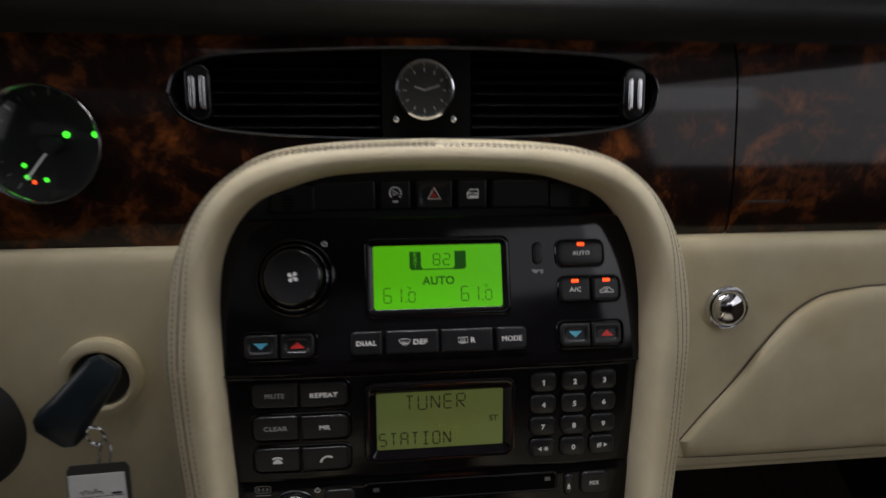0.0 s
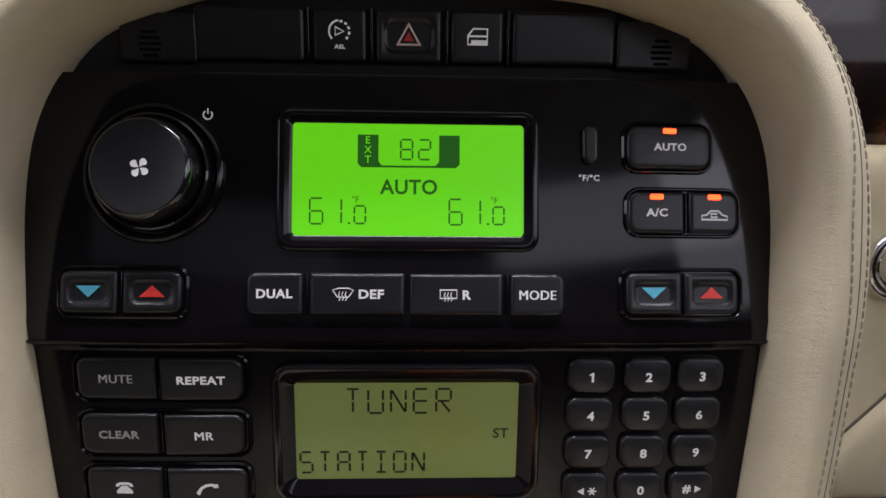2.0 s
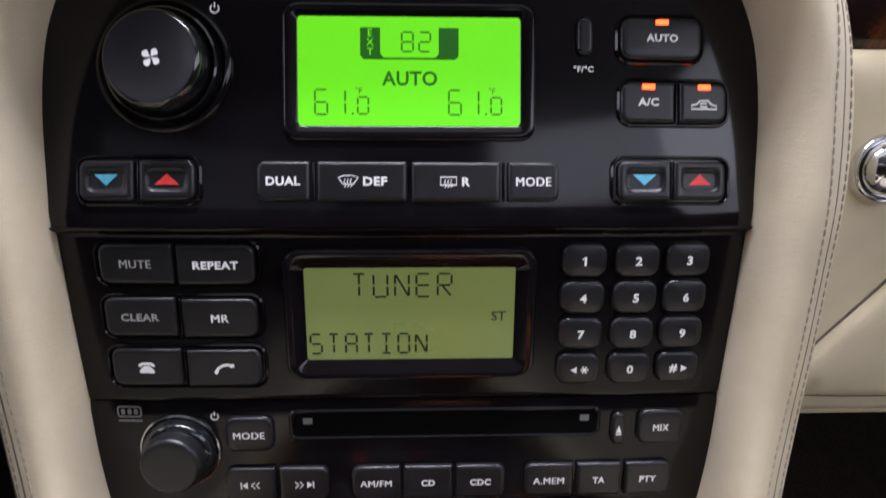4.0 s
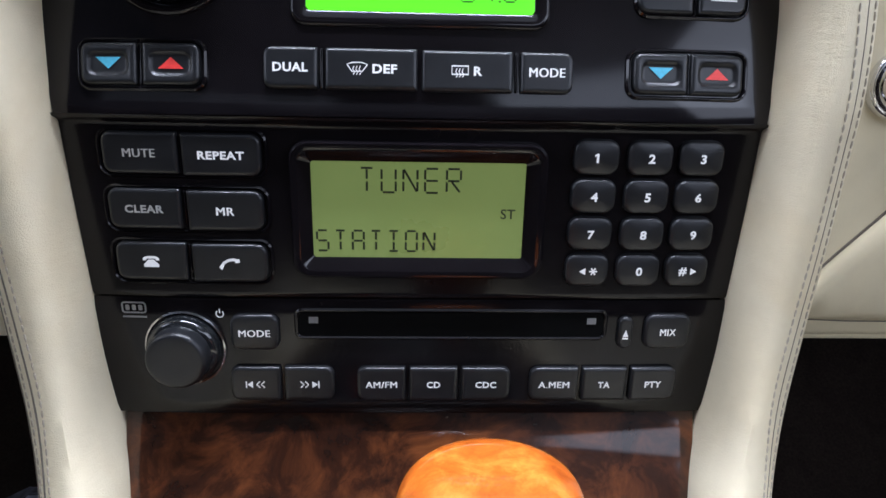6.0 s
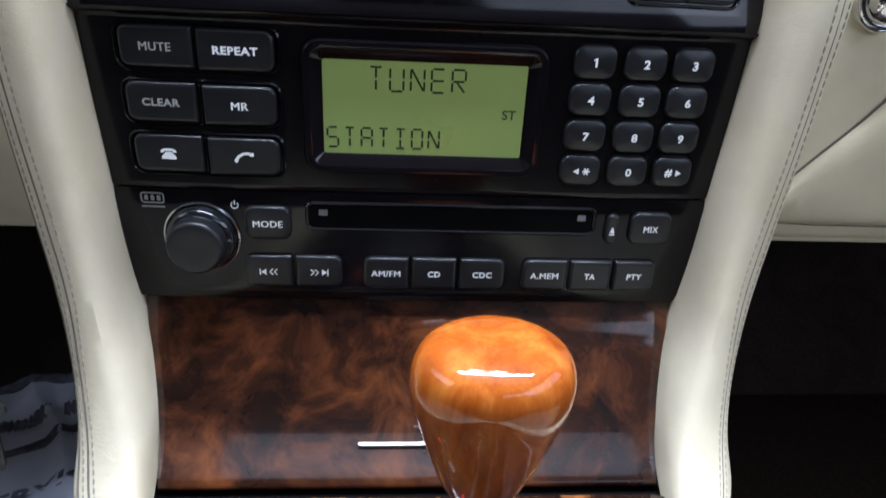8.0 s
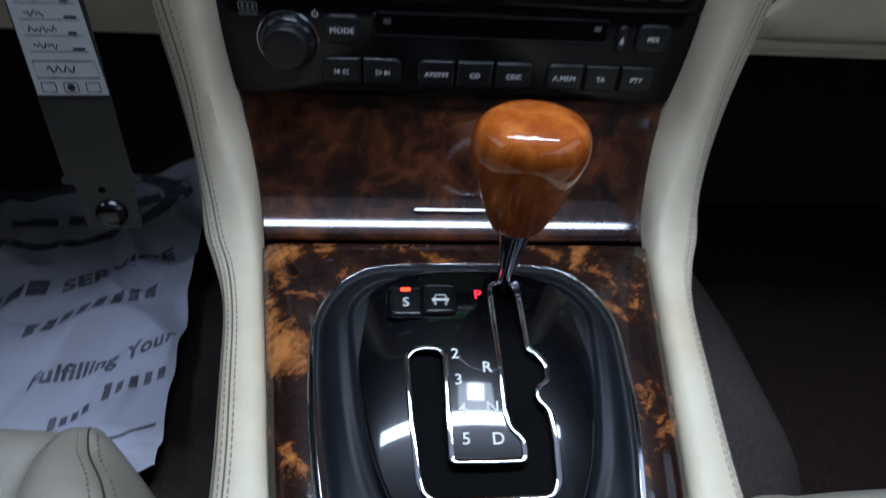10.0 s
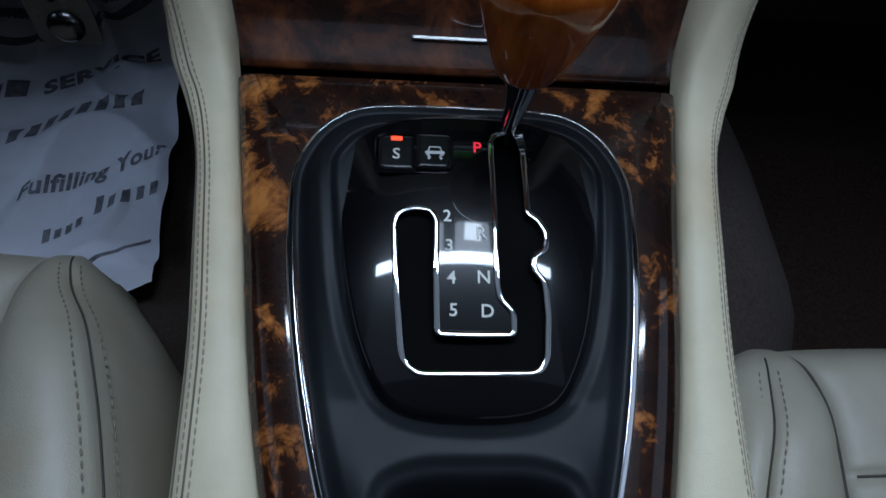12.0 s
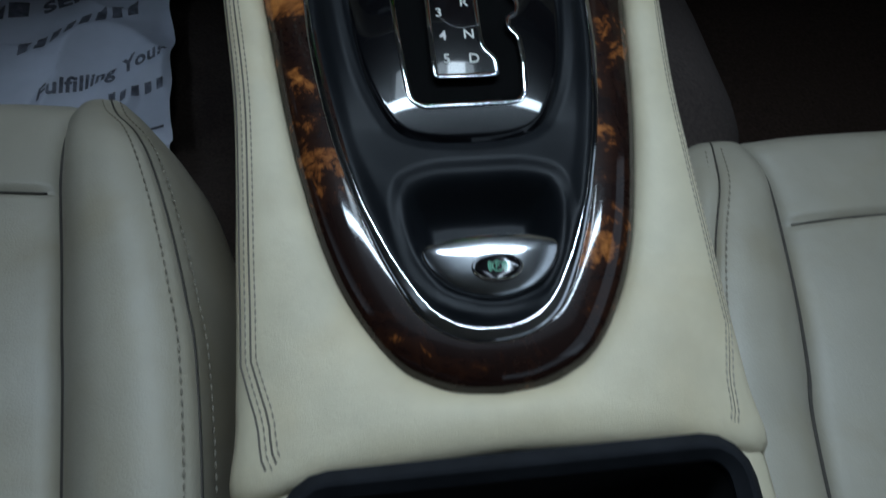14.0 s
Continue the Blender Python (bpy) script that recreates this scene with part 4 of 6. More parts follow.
for text, x, w, end, tw in (("AM/FM", -0.0173, 0.0240, "left", 0.0150), ("CD", 0.0079, 0.0240, "none", 0.0066), ("CDC", 0.0334, 0.0244, "right", 0.0102),
                            ("A.MEM", 0.0668, 0.0246, "left", 0.0150), ("TA", 0.0915, 0.0228, "none", 0.0059), ("PTY", 0.1160, 0.0236, "right", 0.0084)):
    button(radio, on_radio, x, 0.3304, w, 0.0184, 0.0040, text=text, size=0.0038, tw=tw, ends=end)
for x, k in ((-0.0773, -1), (-0.0518, 1)):
    b = button(radio, on_radio, x, 0.3306, 0.0242, 0.0184, 0.0040, ends="left" if k < 0 else "right")

    def skip(bm, m, k=k):
        flat(bm, m, [(0.0042 * k, 0.0018), (0.0042 * k, -0.0018), (0.0048 * k, -0.0018), (0.0048 * k, 0.0018)])
        flat(bm, m, [(0.0014 * k, 0.0018), (0.0014 * k, -0.0018), (0.0041 * k, 0.0)])
        for d in (-0.0042, -0.0020):
            stroke(bm, m, [(d * k, 0.0017), ((d + 0.0016) * k, 0), (d * k, -0.0017)], 0.0006)
    icon(b, on_radio(x, 0.3306, 0.0029), skip)
bm = bmesh.new()
ring_frame(bm, on_radio(0.0164, 0.3612), 0.1490, 0.0160, 0.004, 0.0020, 0.0010, -0.006, 0.0008)
slot = part("disc_slot", bm, RADIO_BLACK, radio)
bm = bmesh.new()
flat(bm, on_radio(0.0164, 0.3612), rrect(0.1452, 0.0122, 0.003), 0.0004)
part("slot_mouth", bm, DEEP_BLACK, slot)
for x in (-0.0490, 0.0830):
    bm = bmesh.new()
    flat(bm, on_radio(x, 0.3634), [(-0.0022, -0.0016), (0.0022, -0.0016), (0.0022, 0.0016), (-0.0022, 0.0016)], 0.0006)
    part("disc_guide", bm, GREY_INK, slot)

# ---- switch bank ----
bank = base("switch_bank", (0.0, 0.388, 0.566), "row of black dashboard switches with a hazard button", "switch panel")
bm = bmesh.new()
face_strip(bm, 0.606, 0.565, on_switches, n=10, more=0.006)
part("faceplate", bm, MATT_BLACK, bank)
for name, x, w in (("blank", -0.0672, 0.0452), ("switch", -0.0295, 0.0220), ("switch", -0.0004, 0.0272), ("switch", 0.0287, 0.0218), ("blank", 0.0660, 0.0440)):
    hazard = x == -0.0004
    b = button(bank, on_switches, x, 0.5824, w + 0.0012, 0.0226, 0.0016, 0.0042, dish=(0.0222, 0.0150, 0.0012) if hazard else None)
    if hazard:
        icon(b, on_switches(x, 0.5826, 0.0032), lambda bm, m: stroke(bm, m, [(-0.0047, -0.0036), (0.0047, -0.0036), (0.0, 0.0047)], 0.0017, True), PEACH_INK)
        icon(b, on_switches(x, 0.5822, 0.0033), lambda bm, m: flat(bm, m, [(-0.0022, -0.0018), (0.0022, -0.0018), (0.0, 0.0020)]), RED_INK)
    elif x < -0.06 or x > 0.06:
        continue
    elif x < 0:
        def speed(bm, m):
            stroke(bm, m, [(0.0044 * math.cos(radians(a)), 0.0044 * math.sin(radians(a))) for a in range(95, 226, 13)], 0.0008)
            for a in range(-40, 85, 30):
                c, s = math.cos(radians(a)), math.sin(radians(a))
                stroke(bm, m, [(0.0036 * c, 0.0036 * s), (0.0046 * c, 0.0046 * s)], 0.0012)
            stroke(bm, m, [(-0.0018, 0.0018), (0.0018, 0.0), (-0.0018, -0.0016)], 0.0008, True)
        icon(b, on_switches(x, 0.5838, 0.0043), speed)
        legend("ASL", on_switches(x, 0.5776, 0.0042), 0.0020, b)
    else:
        def door_sign(bm, m):
            stroke(bm, m, [(-0.0040, -0.0030), (-0.0040, 0.0006), (-0.0018, 0.0034), (0.0042, 0.0034), (0.0042, -0.0030)], 0.0008, True)
            flat(bm, m, [(-0.0040, 0.0008), (0.0042, 0.0008), (0.0042, 0.0000), (-0.0040, 0.0000)])
            flat(bm, m, [(-0.0026, -0.0028), (0.0040, -0.0028), (0.0040, -0.0012), (-0.0026, -0.0012)])
        icon(b, on_switches(x, 0.5824, 0.0043), door_sign)
for x in (-0.0429, -0.0162, 0.0157, 0.0418):
    bm = bmesh.new()
    pad(bm, on_switches(x, 0.5824), 0.0013, 0.0230, 0.0005, 0.0040, 0.0005)
    part("divider", bm, GLOSS_BLACK, bank)
for side in (-1, 1):
    bm = bmesh.new()
    pad(bm, on_switches(side * 0.105, 0.5800), 0.032, 0.0200, 0.002, 0.0040, 0.0012)
    e = part("end_panel", bm, BUTTON_BLACK, bank)
    bm = bmesh.new()
    for k in range(5):
        z = 0.5727 + 0.0024 * k
        w = 0.0094 * math.sqrt(max(0.05, 1 - ((k - 2) / 2.7) ** 2))
        pad(bm, on_switches(side * 0.1084, z, 0.0040), w, 0.0012, 0.0005, 0.0002, 0.0001, -0.0005)
    part("grille", bm, DEEP_BLACK, e)


# ---- wooden storage door below the radio ----
DOOR = [(0.3620, 0.3130), (0.3560, 0.3040), (0.3490, 0.2930), (0.3410, 0.2820), (0.3330, 0.2720), (0.3250, 0.2630), (0.3175, 0.2560), (0.3110, 0.2515), (0.3050, 0.2481), (0.2995, 0.24525), (0.2958, 0.24296), (0.2938, 0.2398), (0.2965, 0.2362)]


def door_half(y):
    pts = [(0.362, 0.146), (0.345, 0.1425), (0.330, 0.1365), (0.312, 0.1315), (0.295, 0.1285), (0.29, 0.1280)]
    for (y0, w0), (y1, w1) in zip(pts, pts[1:]):
        if y1 <= y <= y0:
            return w0 + (w1 - w0) * (y0 - y) / (y0 - y1)
    return pts[-1][1]


store = base("storage_door", (0.0, 0.31, 0.24), "glossy burl walnut storage door below the radio", "console door")
bm = bmesh.new()
prof = glide([(y, z) for y, z in DOOR], 3)
rows = []
for y, z in prof:
    hw = door_half(y) - 0.0015
    rows.append([(hw * u - 0.001, y + (0.003 if abs(u) == 1 else 0.0), z - (0.003 if abs(u) == 1 else 0.0)) for u in (-1, -0.99, -0.97, -0.8, -0.5, 0, 0.5, 0.8, 0.97, 0.99, 1)])
loft(bm, rows, closed=False)
part("veneer", bm, BURL_DOOR, store)
bm = bmesh.new()
mm = basis((-0.004, 0.3105, 0.2528), (1, 0, 0), (0, 0.83, 0.56), (0, -0.56, 0.83))
pad(bm, mm, 0.052, 0.0022, 0.001, 0.0012, 0.0005)
part("pull_strip", bm, PULL_CHROME, store, "slim chrome pull strip")
bm = bmesh.new()
rows = [[(hw * u - 0.001, y, z) for u in (-1, -0.5, 0, 0.5, 1)] for y, z, hw in ((0.368, 0.318, 0.148), (0.366, 0.290, 0.146), (0.330, 0.255, 0.138), (0.300, 0.236, 0.131), (0.285, 0.2335, 0.130), (0.262, 0.2300, 0.126))]
loft(bm, rows, closed=False)
part("backing", bm, DEEP_BLACK, store)

# ---- console veneer ----
WOOD = [(0.1261, 0.2805), (0.1240, 0.268), (0.1190, 0.235), (0.1110, 0.180), (0.1040, 0.130), (0.0960, 0.085), (0.0840, 0.035), (0.0700, 0.000), (0.0500, -0.029), (0.0220, -0.0435), (0.0, -0.046)]


def wood_ring(inset, lift, n=6):
    pts = glide(WOOD, n)
    half = []
    for i, p in enumerate(pts):
        a, b = pts[max(i - 1, 0)], pts[min(i + 1, len(pts) - 1)]
        d = b - a
        nrm = np.array((d[1], -d[0])) / np.hypot(*d)
        q = p + nrm * inset
        if i == len(pts) - 1:
            q = p + np.array((0, inset))
        q[1] = min(q[1], 0.2805 - (inset * 0.26 if inset < 0.0116 else 0.003 + (inset - 0.0115) * 2.45))
        q[0] = max(q[0], 0.0)
        half.append(q)
    full = [(x, y) for x, y in half] + [(-x, y) for x, y in half[-2::-1]]
    def height(y):
        front = smooth_step(0.130, 0.262, y) if 0.0116 < inset < 0.045 else 0.0
        return wood_z(y) + lift + (0.0088 - lift) * front - 0.0025 * smooth_step(0.264, 0.2805, y)

    return [Vector((x - 0.001, y, height(y))) for x, y in full]


bm = bmesh.new()
loft(bm, [wood_ring(i, l) for i, l in ((0.0, -0.010), (0.0005, 0.0004), (0.0014, 0.0024), (0.0030, 0.0042), (0.0055, 0.0059), (0.0085, 0.0073), (0.0115, 0.0083), (0.0145, 0.0090), (0.0175, 0.0094), (0.0205, 0.0096), (0.0235, 0.0096), (0.0262, 0.0092), (0.029, 0.0076), (0.033, 0.0052), (0.042, 0.0036), (0.050, -0.030))], caps=False)
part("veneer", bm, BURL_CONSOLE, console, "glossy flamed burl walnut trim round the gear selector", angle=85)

# ---- gear selector surround ----
RIM = [(0.257, 0.0), (0.2565, 0.030), (0.2545, 0.052), (0.248, 0.066), (0.237, 0.0765), (0.220, 0.0845), (0.200, 0.0865), (0.150, 0.0825), (0.098, 0.0735), (0.060, 0.0635), (0.044, 0.0580), (0.020, 0.0485), (-0.004, 0.0355), (-0.014, 0.0250), (-0.0195, 0.0130), (-0.021, 0.0)]
CX = -0.0025


def rim_pts(n=6):
    half = [(w, y) for y, w in (tuple(p) for p in glide(RIM, 2))]
    return [(CX + w, y) for w, y in half] + [(CX - w, y) for w, y in half[-2:0:-1]]


RIM = [tuple(p) for p in glide(RIM, 3)]


def rim_width(y):
    pts = RIM
    for (y0, w0), (y1, w1) in zip(pts, pts[1:]):
        if y1 <= y <= y0:
            return w0 + (w1 - w0) * (y0 - y) / max(1e-9, y0 - y1)
    return 0.0


PLATE = [(0.2472, 0.0), (0.2465, 0.030), (0.2425, 0.046), (0.236, 0.0575), (0.224, 0.0660), (0.213, 0.0678), (0.195, 0.0665), (0.160, 0.0620), (0.129, 0.0552), (0.107, 0.0460), (0.097, 0.0380), (0.092, 0.0280), (0.0895, 0.0150), (0.0888, 0.0)]

PLATE = [(y, w * 1.035) for y, w in glide(PLATE, 3)]


def plate_width(y):
    for (y0, w0), (y1, w1) in zip(PLATE, PLATE[1:]):
        if y1 <= y <= y0:
            return w0 + (w1 - w0) * (y0 - y) / max(1e-9, y0 - y1)
    return 0.0


def closeness(pts, cx, x, y):
    """Distance from the line pts (width by y) round cx, plus inside."""
    best, px = 81.0, abs(x - cx)
    for (y0, w0), (y1, w1) in zip(pts, pts[1:]):
        dx, dy = w1 - w0, y1 - y0
        t = max(0.0, min(1.0, ((px - w0) * dx + (y - y0) * dy) / (dx * dx + dy * dy)))
        ex, ey = px - w0 - dx * t, y - y0 - dy * t
        best = min(best, ex * ex + ey * ey)
    return math.sqrt(best)


POCKET = [(0.0706, 0.0), (0.0704, 0.022), (0.066, 0.037), (0.0594, 0.0422), (0.050, 0.0445), (0.0385, 0.0440), (0.026, 0.0410), (0.0145, 0.0360), (0.0015, 0.0260), (-0.0055, 0.0090), (-0.0063, 0.0)]

POCKET = [tuple(p) for p in glide(POCKET, 3)]


def pocket_inside(x, y):
    for (y0, w0), (y1, w1) in zip(POCKET, POCKET[1:]):
        if y1 <= y <= y0:
            return abs(x - 0.001) < w0 + (w1 - w0) * (y0 - y) / max(1e-9, y0 - y1)
    return False


def plate_inside(x, y):
    return abs(x + 0.0005) < plate_width(y) and 0.0888 < y < 0.2472


def surround_z(x, y):
    rim_d = closeness(RIM, CX, x, y)
    low = wood_z(y) + 0.0105
    crest = plate_z(y) if y > 0.1 else wood_z(y) + 0.0165 + (plate_z(0.1) - wood_z(0.1) - 0.0165) * smooth_step(0.04, 0.1, y)
    z = low + (crest - low) * smooth_step(0.001, 0.022, rim_d) - 0.0020 * smooth_step(0.0, 0.004, rim_d) * (1 - smooth_step(0.004, 0.012, rim_d))
    if plate_inside(x, y):
        z -= 0.0022 + 0.005 * smooth_step(0.0, 0.004, closeness(PLATE, -0.0005, x, y))
    else:
        d = closeness(PLATE, -0.0005, x, y)
        z -= 0.0022 * (1 - smooth_step(0.0, 0.006, d))
    d = closeness(POCKET, 0.001, x, y)
    if pocket_inside(x, y):
        z -= 0.003 + 0.030 * smooth_step(0.0, 0.019, d)
    else:
        z -= 0.003 * (1 - smooth_step(0.0, 0.007, d))
    return z


selector = base("gear_selector", (0.0, 0.12, 0.22), "black gear selector console with chrome rim and staggered gate", "gear selector")
bm = bmesh.new()
rows = []
for j in range(231):
    t = j / 230
    y = 0.2568 - 0.2775 * (0.5 - 0.5 * math.cos(math.pi * t)) if j not in (0, 230) else (0.257 if j == 0 else -0.021)
    w = max(rim_width(y), 0.0005)
    row = []
    for i in range(121):
        u = math.sin(math.pi / 2 * (-1 + 2 * i / 120))
        x = CX + u * w
        row.append((x, y, surround_z(x, y)))
    rows.append(row)
loft(bm, rows, closed=False)
part("surround", bm, SATIN_BLACK, selector, "satin black moulded surround", angle=70)
bm = bmesh.new()
ring = rim_pts()
tube(bm, [(x, y, wood_z(y) + 0.0104 - 0.0006 * smooth_step(0.06, -0.015, y)) for x, y in ring], [0.0018 - 0.0010 * smooth_step(0.17, 0.235, y) + 0.0019 * smooth_step(0.06, -0.015, y) for x, y in ring], 20, True, 0.5, edge=0.6, lean=0.42)
part("chrome_rim", bm, CHROME, selector, "polished chrome rim")

# staggered gate: one closed outline
GATE = [(-0.0380, 0.1802), (-0.0372, 0.1856), (-0.0336, 0.1886), (-0.0275, 0.1896), (-0.0207, 0.1885), (-0.0176, 0.1845), (-0.0178, 0.1574), (-0.0172, 0.1285), (0.0006, 0.1281), (0.0182, 0.1287), (0.0183, 0.1383), (0.0122, 0.1448), (0.0108, 0.1520), (0.0108, 0.1764), (0.0103, 0.2288), (0.0130, 0.2326), (0.0250, 0.2330), (0.0268, 0.2260), (0.0270, 0.2100), (0.0273, 0.1880), (0.0318, 0.1857), (0.0365, 0.1780), (0.0350, 0.1695), (0.0293, 0.1662), (0.0288, 0.1595), (0.0340, 0.1535), (0.0348, 0.1388), (0.0335, 0.1190), (0.0303, 0.1133), (0.0255, 0.1120), (0.0, 0.1112), (-0.0255, 0.1112), (-0.0315, 0.1153), (-0.0335, 0.1210), (-0.0362, 0.1495)]


def in_gate(x, y):
    inside = False
    for (x0, y0), (x1, y1) in zip(GATE, GATE[1:] + GATE[:1]):
        if (y0 > y) != (y1 > y) and x < x0 + (x1 - x0) * (y - y0) / (y1 - y0):
            inside = not inside
    return inside


def crown(x, y):
    d = closeness(PLATE, -0.0005, x, y)
    return plate_z(y) + 0.0006 - 0.0030 * (1 - smooth_step(0.0, 0.005, d)) - (1.3 * (x + 0.0005) ** 2 + 120 * (x + 0.0005) ** 4) * (1 + 6 * (y - 0.17))


bm = bmesh.new()
NX, NY = 128, 152
grid = {}
for j in range(NY + 1):
    y = 0.0889 + (0.2471 - 0.0889) * j / NY
    w = plate_width(y)
    for i in range(NX + 1):
        x = -0.0005 + w * (-1 + 2 * i / NX)
        grid[i, j] = bm.verts.new((x, y, crown(x, y)))
for j in range(NY):
    for i in range(NX):
        q = [grid[i, j], grid[i + 1, j], grid[i + 1, j + 1], grid[i, j + 1]]
        c = sum((v.co for v in q), Vector()) / 4
        if not in_gate(c.x, c.y):
            bm.faces.new(q)
for v in [v for v in bm.verts if not v.link_faces]:
    bm.verts.remove(v)
part("gear_plate", bm, PIANO_BLACK, selector, "piano black gear plate", angle=80)


def rounded(loop, r):
    """The loop with each corner rounded off over at most r."""
    out = []
    for i, p in enumerate(loop):
        p, a, b = Vector(p), Vector(loop[i - 1]), Vector(loop[(i + 1) % len(loop)])
        da, db = (a - p), (b - p)
        ra, rb = min(r, da.length * 0.45), min(r, db.length * 0.45)
        u, v = p + da.normalized() * ra, p + db.normalized() * rb
        for t in (0.0, 0.25, 0.5, 0.75, 1.0):
            out.append(tuple((1 - t) ** 2 * u + 2 * t * (1 - t) * p + t * t * v))
    return out


smooth_gate = rounded(GATE, 0.0026)
bm = bmesh.new()
tube(bm, [(x, y, crown(x, y) + 0.0002) for x, y in smooth_gate], 0.0015, 16, True, 0.6, edge=0.65)
part("gate_trim", bm, GATE_CHROME, selector, "polished chrome gate outline")
bm = bmesh.new()
loft(bm, [[(x, y, crown(x, y) - d) for x, y in smooth_gate] for d in (0.0, 0.0045)], caps=False)
part("gate_wall", bm, DARK_CHROME, selector)
bm = bmesh.new()
rows = [[(x, y, plate_z(y) - 0.0042) for x in (-0.045, 0.0, 0.045)] for y in (0.106, 0.135, 0.175, 0.21, 0.2400)]
loft(bm, rows, closed=False)
part("gate_floor", bm, DEEP_BLACK, selector)


def on_crown(x, y, out=0.0):
    a = math.atan((crown(x, y + 0.002) - crown(x, y - 0.002)) / 0.004)
    c, s = math.cos(a), math.sin(a)
    return basis((x, y - s * out, crown(x, y) + c * out + 0.0002), (1, 0, 0), (0, c, s), (0, -s, c))


for text, x, y, mat in (("2", -0.0124, 0.1850, GEAR_INK), ("3", -0.0116, 0.1699, GEAR_INK), ("4", -0.0106, 0.1543, GEAR_INK), ("5", -0.0098, 0.1391, GEAR_INK),
                        ("R", 0.0042, 0.1767, GEAR_INK), ("N", 0.0046, 0.1547, GEAR_INK), ("D", 0.0061, 0.1389, GEAR_INK), ("P", 0.0035, 0.2240, GEAR_RED)):
    letters(text, on_crown(x, y, 0.0002), 0.0062, mat, selector, "gear_letter", "lit red letter" if text == "P" else "", bold=0.014)
for x, k in ((-0.0376, 0), (-0.0184, 1)):
    y = 0.2200
    bm = bmesh.new()
    pad(bm, on_crown(x, y), 0.0190, 0.0216, 0.0040, 0.0026, 0.0024, ends=(0.0044, 0.0008) if k == 0 else (0.0008, 0.0044))
    b = part("button", bm, KEY_BLACK, selector)
    if k == 0:
        letters("S", on_crown(x, y - 0.001, 0.0026), 0.0064, GEAR_INK, b, "legend", bold=0.01)
        bm = bmesh.new()
        pad(bm, on_crown(x, y + 0.0082, 0.0022), 0.0058, 0.0026, 0.0006, 0.0006, 0.0002, -0.001)
        part("indicator", bm, LED, b, "lit orange-red indicator")
    else:
        def skid(bm, m):
            stroke(bm, m, [(-0.0034, 0.0004), (-0.0026, 0.0030), (0.0026, 0.0030), (0.0034, 0.0004)], 0.0008)
            flat(bm, m, [(-0.0046, 0.0006), (0.0046, 0.0006), (0.0050, -0.0002), (0.0046, -0.0012), (-0.0046, -0.0012), (-0.0050, -0.0002)])
            for s in (-1, 1):
                flat(bm, m, [(0.0044 * s, -0.0014), (0.0026 * s, -0.0014), (0.0026 * s, -0.0022), (0.0044 * s, -0.0022)])
                stroke(bm, m, [(0.0034 * s, -0.0024), (0.0022 * s, -0.0030), (0.0036 * s, -0.0036), (0.0026 * s, -0.0042)], 0.0009)
        icon(b, on_crown(x, y - 0.001, 0.0027), skid)
bm = bmesh.new()
ring_frame(bm, on_crown(-0.028, 0.2200), 0.0410, 0.0240, 0.0055, 0.0012, 0.0006, -0.002, 0.0004)
part("button_surround", bm, PIANO_BLACK, selector)

# parking brake lever in the pocket
brake = base("parking_brake_switch", (0.001, 0.02, 0.2), "chrome parking brake switch with a green symbol", "brake switch")
ARC = [(0.0345, 0.0235), (0.0335, 0.0190), (0.0290, 0.0115), (0.0220, 0.0045), (0.0130, -0.0005), (0.0050, -0.0026), (0.0, -0.0030)]
TOP = [(0.0345, 0.0235), (0.0310, 0.0268), (0.0200, 0.0288), (0.0100, 0.0297), (0.0, 0.0300)]


def brake_ring(scale, lift):
    half = [tuple(p) for p in glide(ARC, 4)]
    top = [tuple(p) for p in glide(TOP, 4)]
    loop = half + [(-x, y) for x, y in half[-2::-1]] + [(-x, y) for x, y in top[1:]] + top[-2:0:-1]
    out = []
    for x, y in loop:
        x, y = 1.045 * x * scale, 0.0135 + (y - 0.0135) * scale
        out.append((0.001 + x, y, wood_z(y) + 0.0145 + lift + 0.06 * (y - 0.02) - 2.5 * x * x))
    return out


bm = bmesh.new()
loft(bm, [brake_ring(s, l) for s, l in ((0.90, -0.030), (0.97, -0.010), (1.0, -0.003), (1.0, -0.0008), (0.985, 0.0004), (0.94, 0.0010), (0.8, 0.0019), (0.5, 0.0030), (0.25, 0.0033))])
part("lever", bm, LEVER_CHROME, brake, "domed chrome lever")
mo = basis((0.0018, 0.0110, wood_z(0.0110) + 0.0172), (1, 0, 0), (0, 0.993, 0.118), (0, -0.118, 0.993))
bm = bmesh.new()
loft(bm, [[mo @ Vector((x * f, y * f, z)) for x, y in circle(0.0108, 32, ry=0.0062)] for f, z in ((1.05, -0.002), (1.05, 0.0004), (1.0, 0.0007), (0.95, 0.0004))])
o = part("button", bm, GLOSS_BLACK, brake, "oval black button")
bm = bmesh.new()
loft(bm, [[mo @ Vector((x * f, y * f, z)) for x, y in circle(0.0108, 40, ry=0.0062)] for f, z in ((1.22, -0.002), (1.20, 0.0003), (1.15, 0.0008), (1.08, 0.0005), (1.06, -0.001))], caps=False)
part("bezel", bm, CHROME, o, "oval chrome bezel")


def brake_sign(bm, m):
    stroke(bm, m, circle(0.0026, 20), 0.0005, True)
    for r in (0.0036, 0.0046):
        for k in (0, 180):
            stroke(bm, m, [(r * math.cos(radians(a + k)), r * math.sin(radians(a + k))) for a in range(-38, 39, 12)], 0.0006)


icon(o, mo @ Matrix.Translation((0, 0, 0.0008)), brake_sign, GREEN_INK)
letters("P", mo @ Matrix.Translation((0, 0, 0.0008)), 0.0030, GREEN_INK, o)

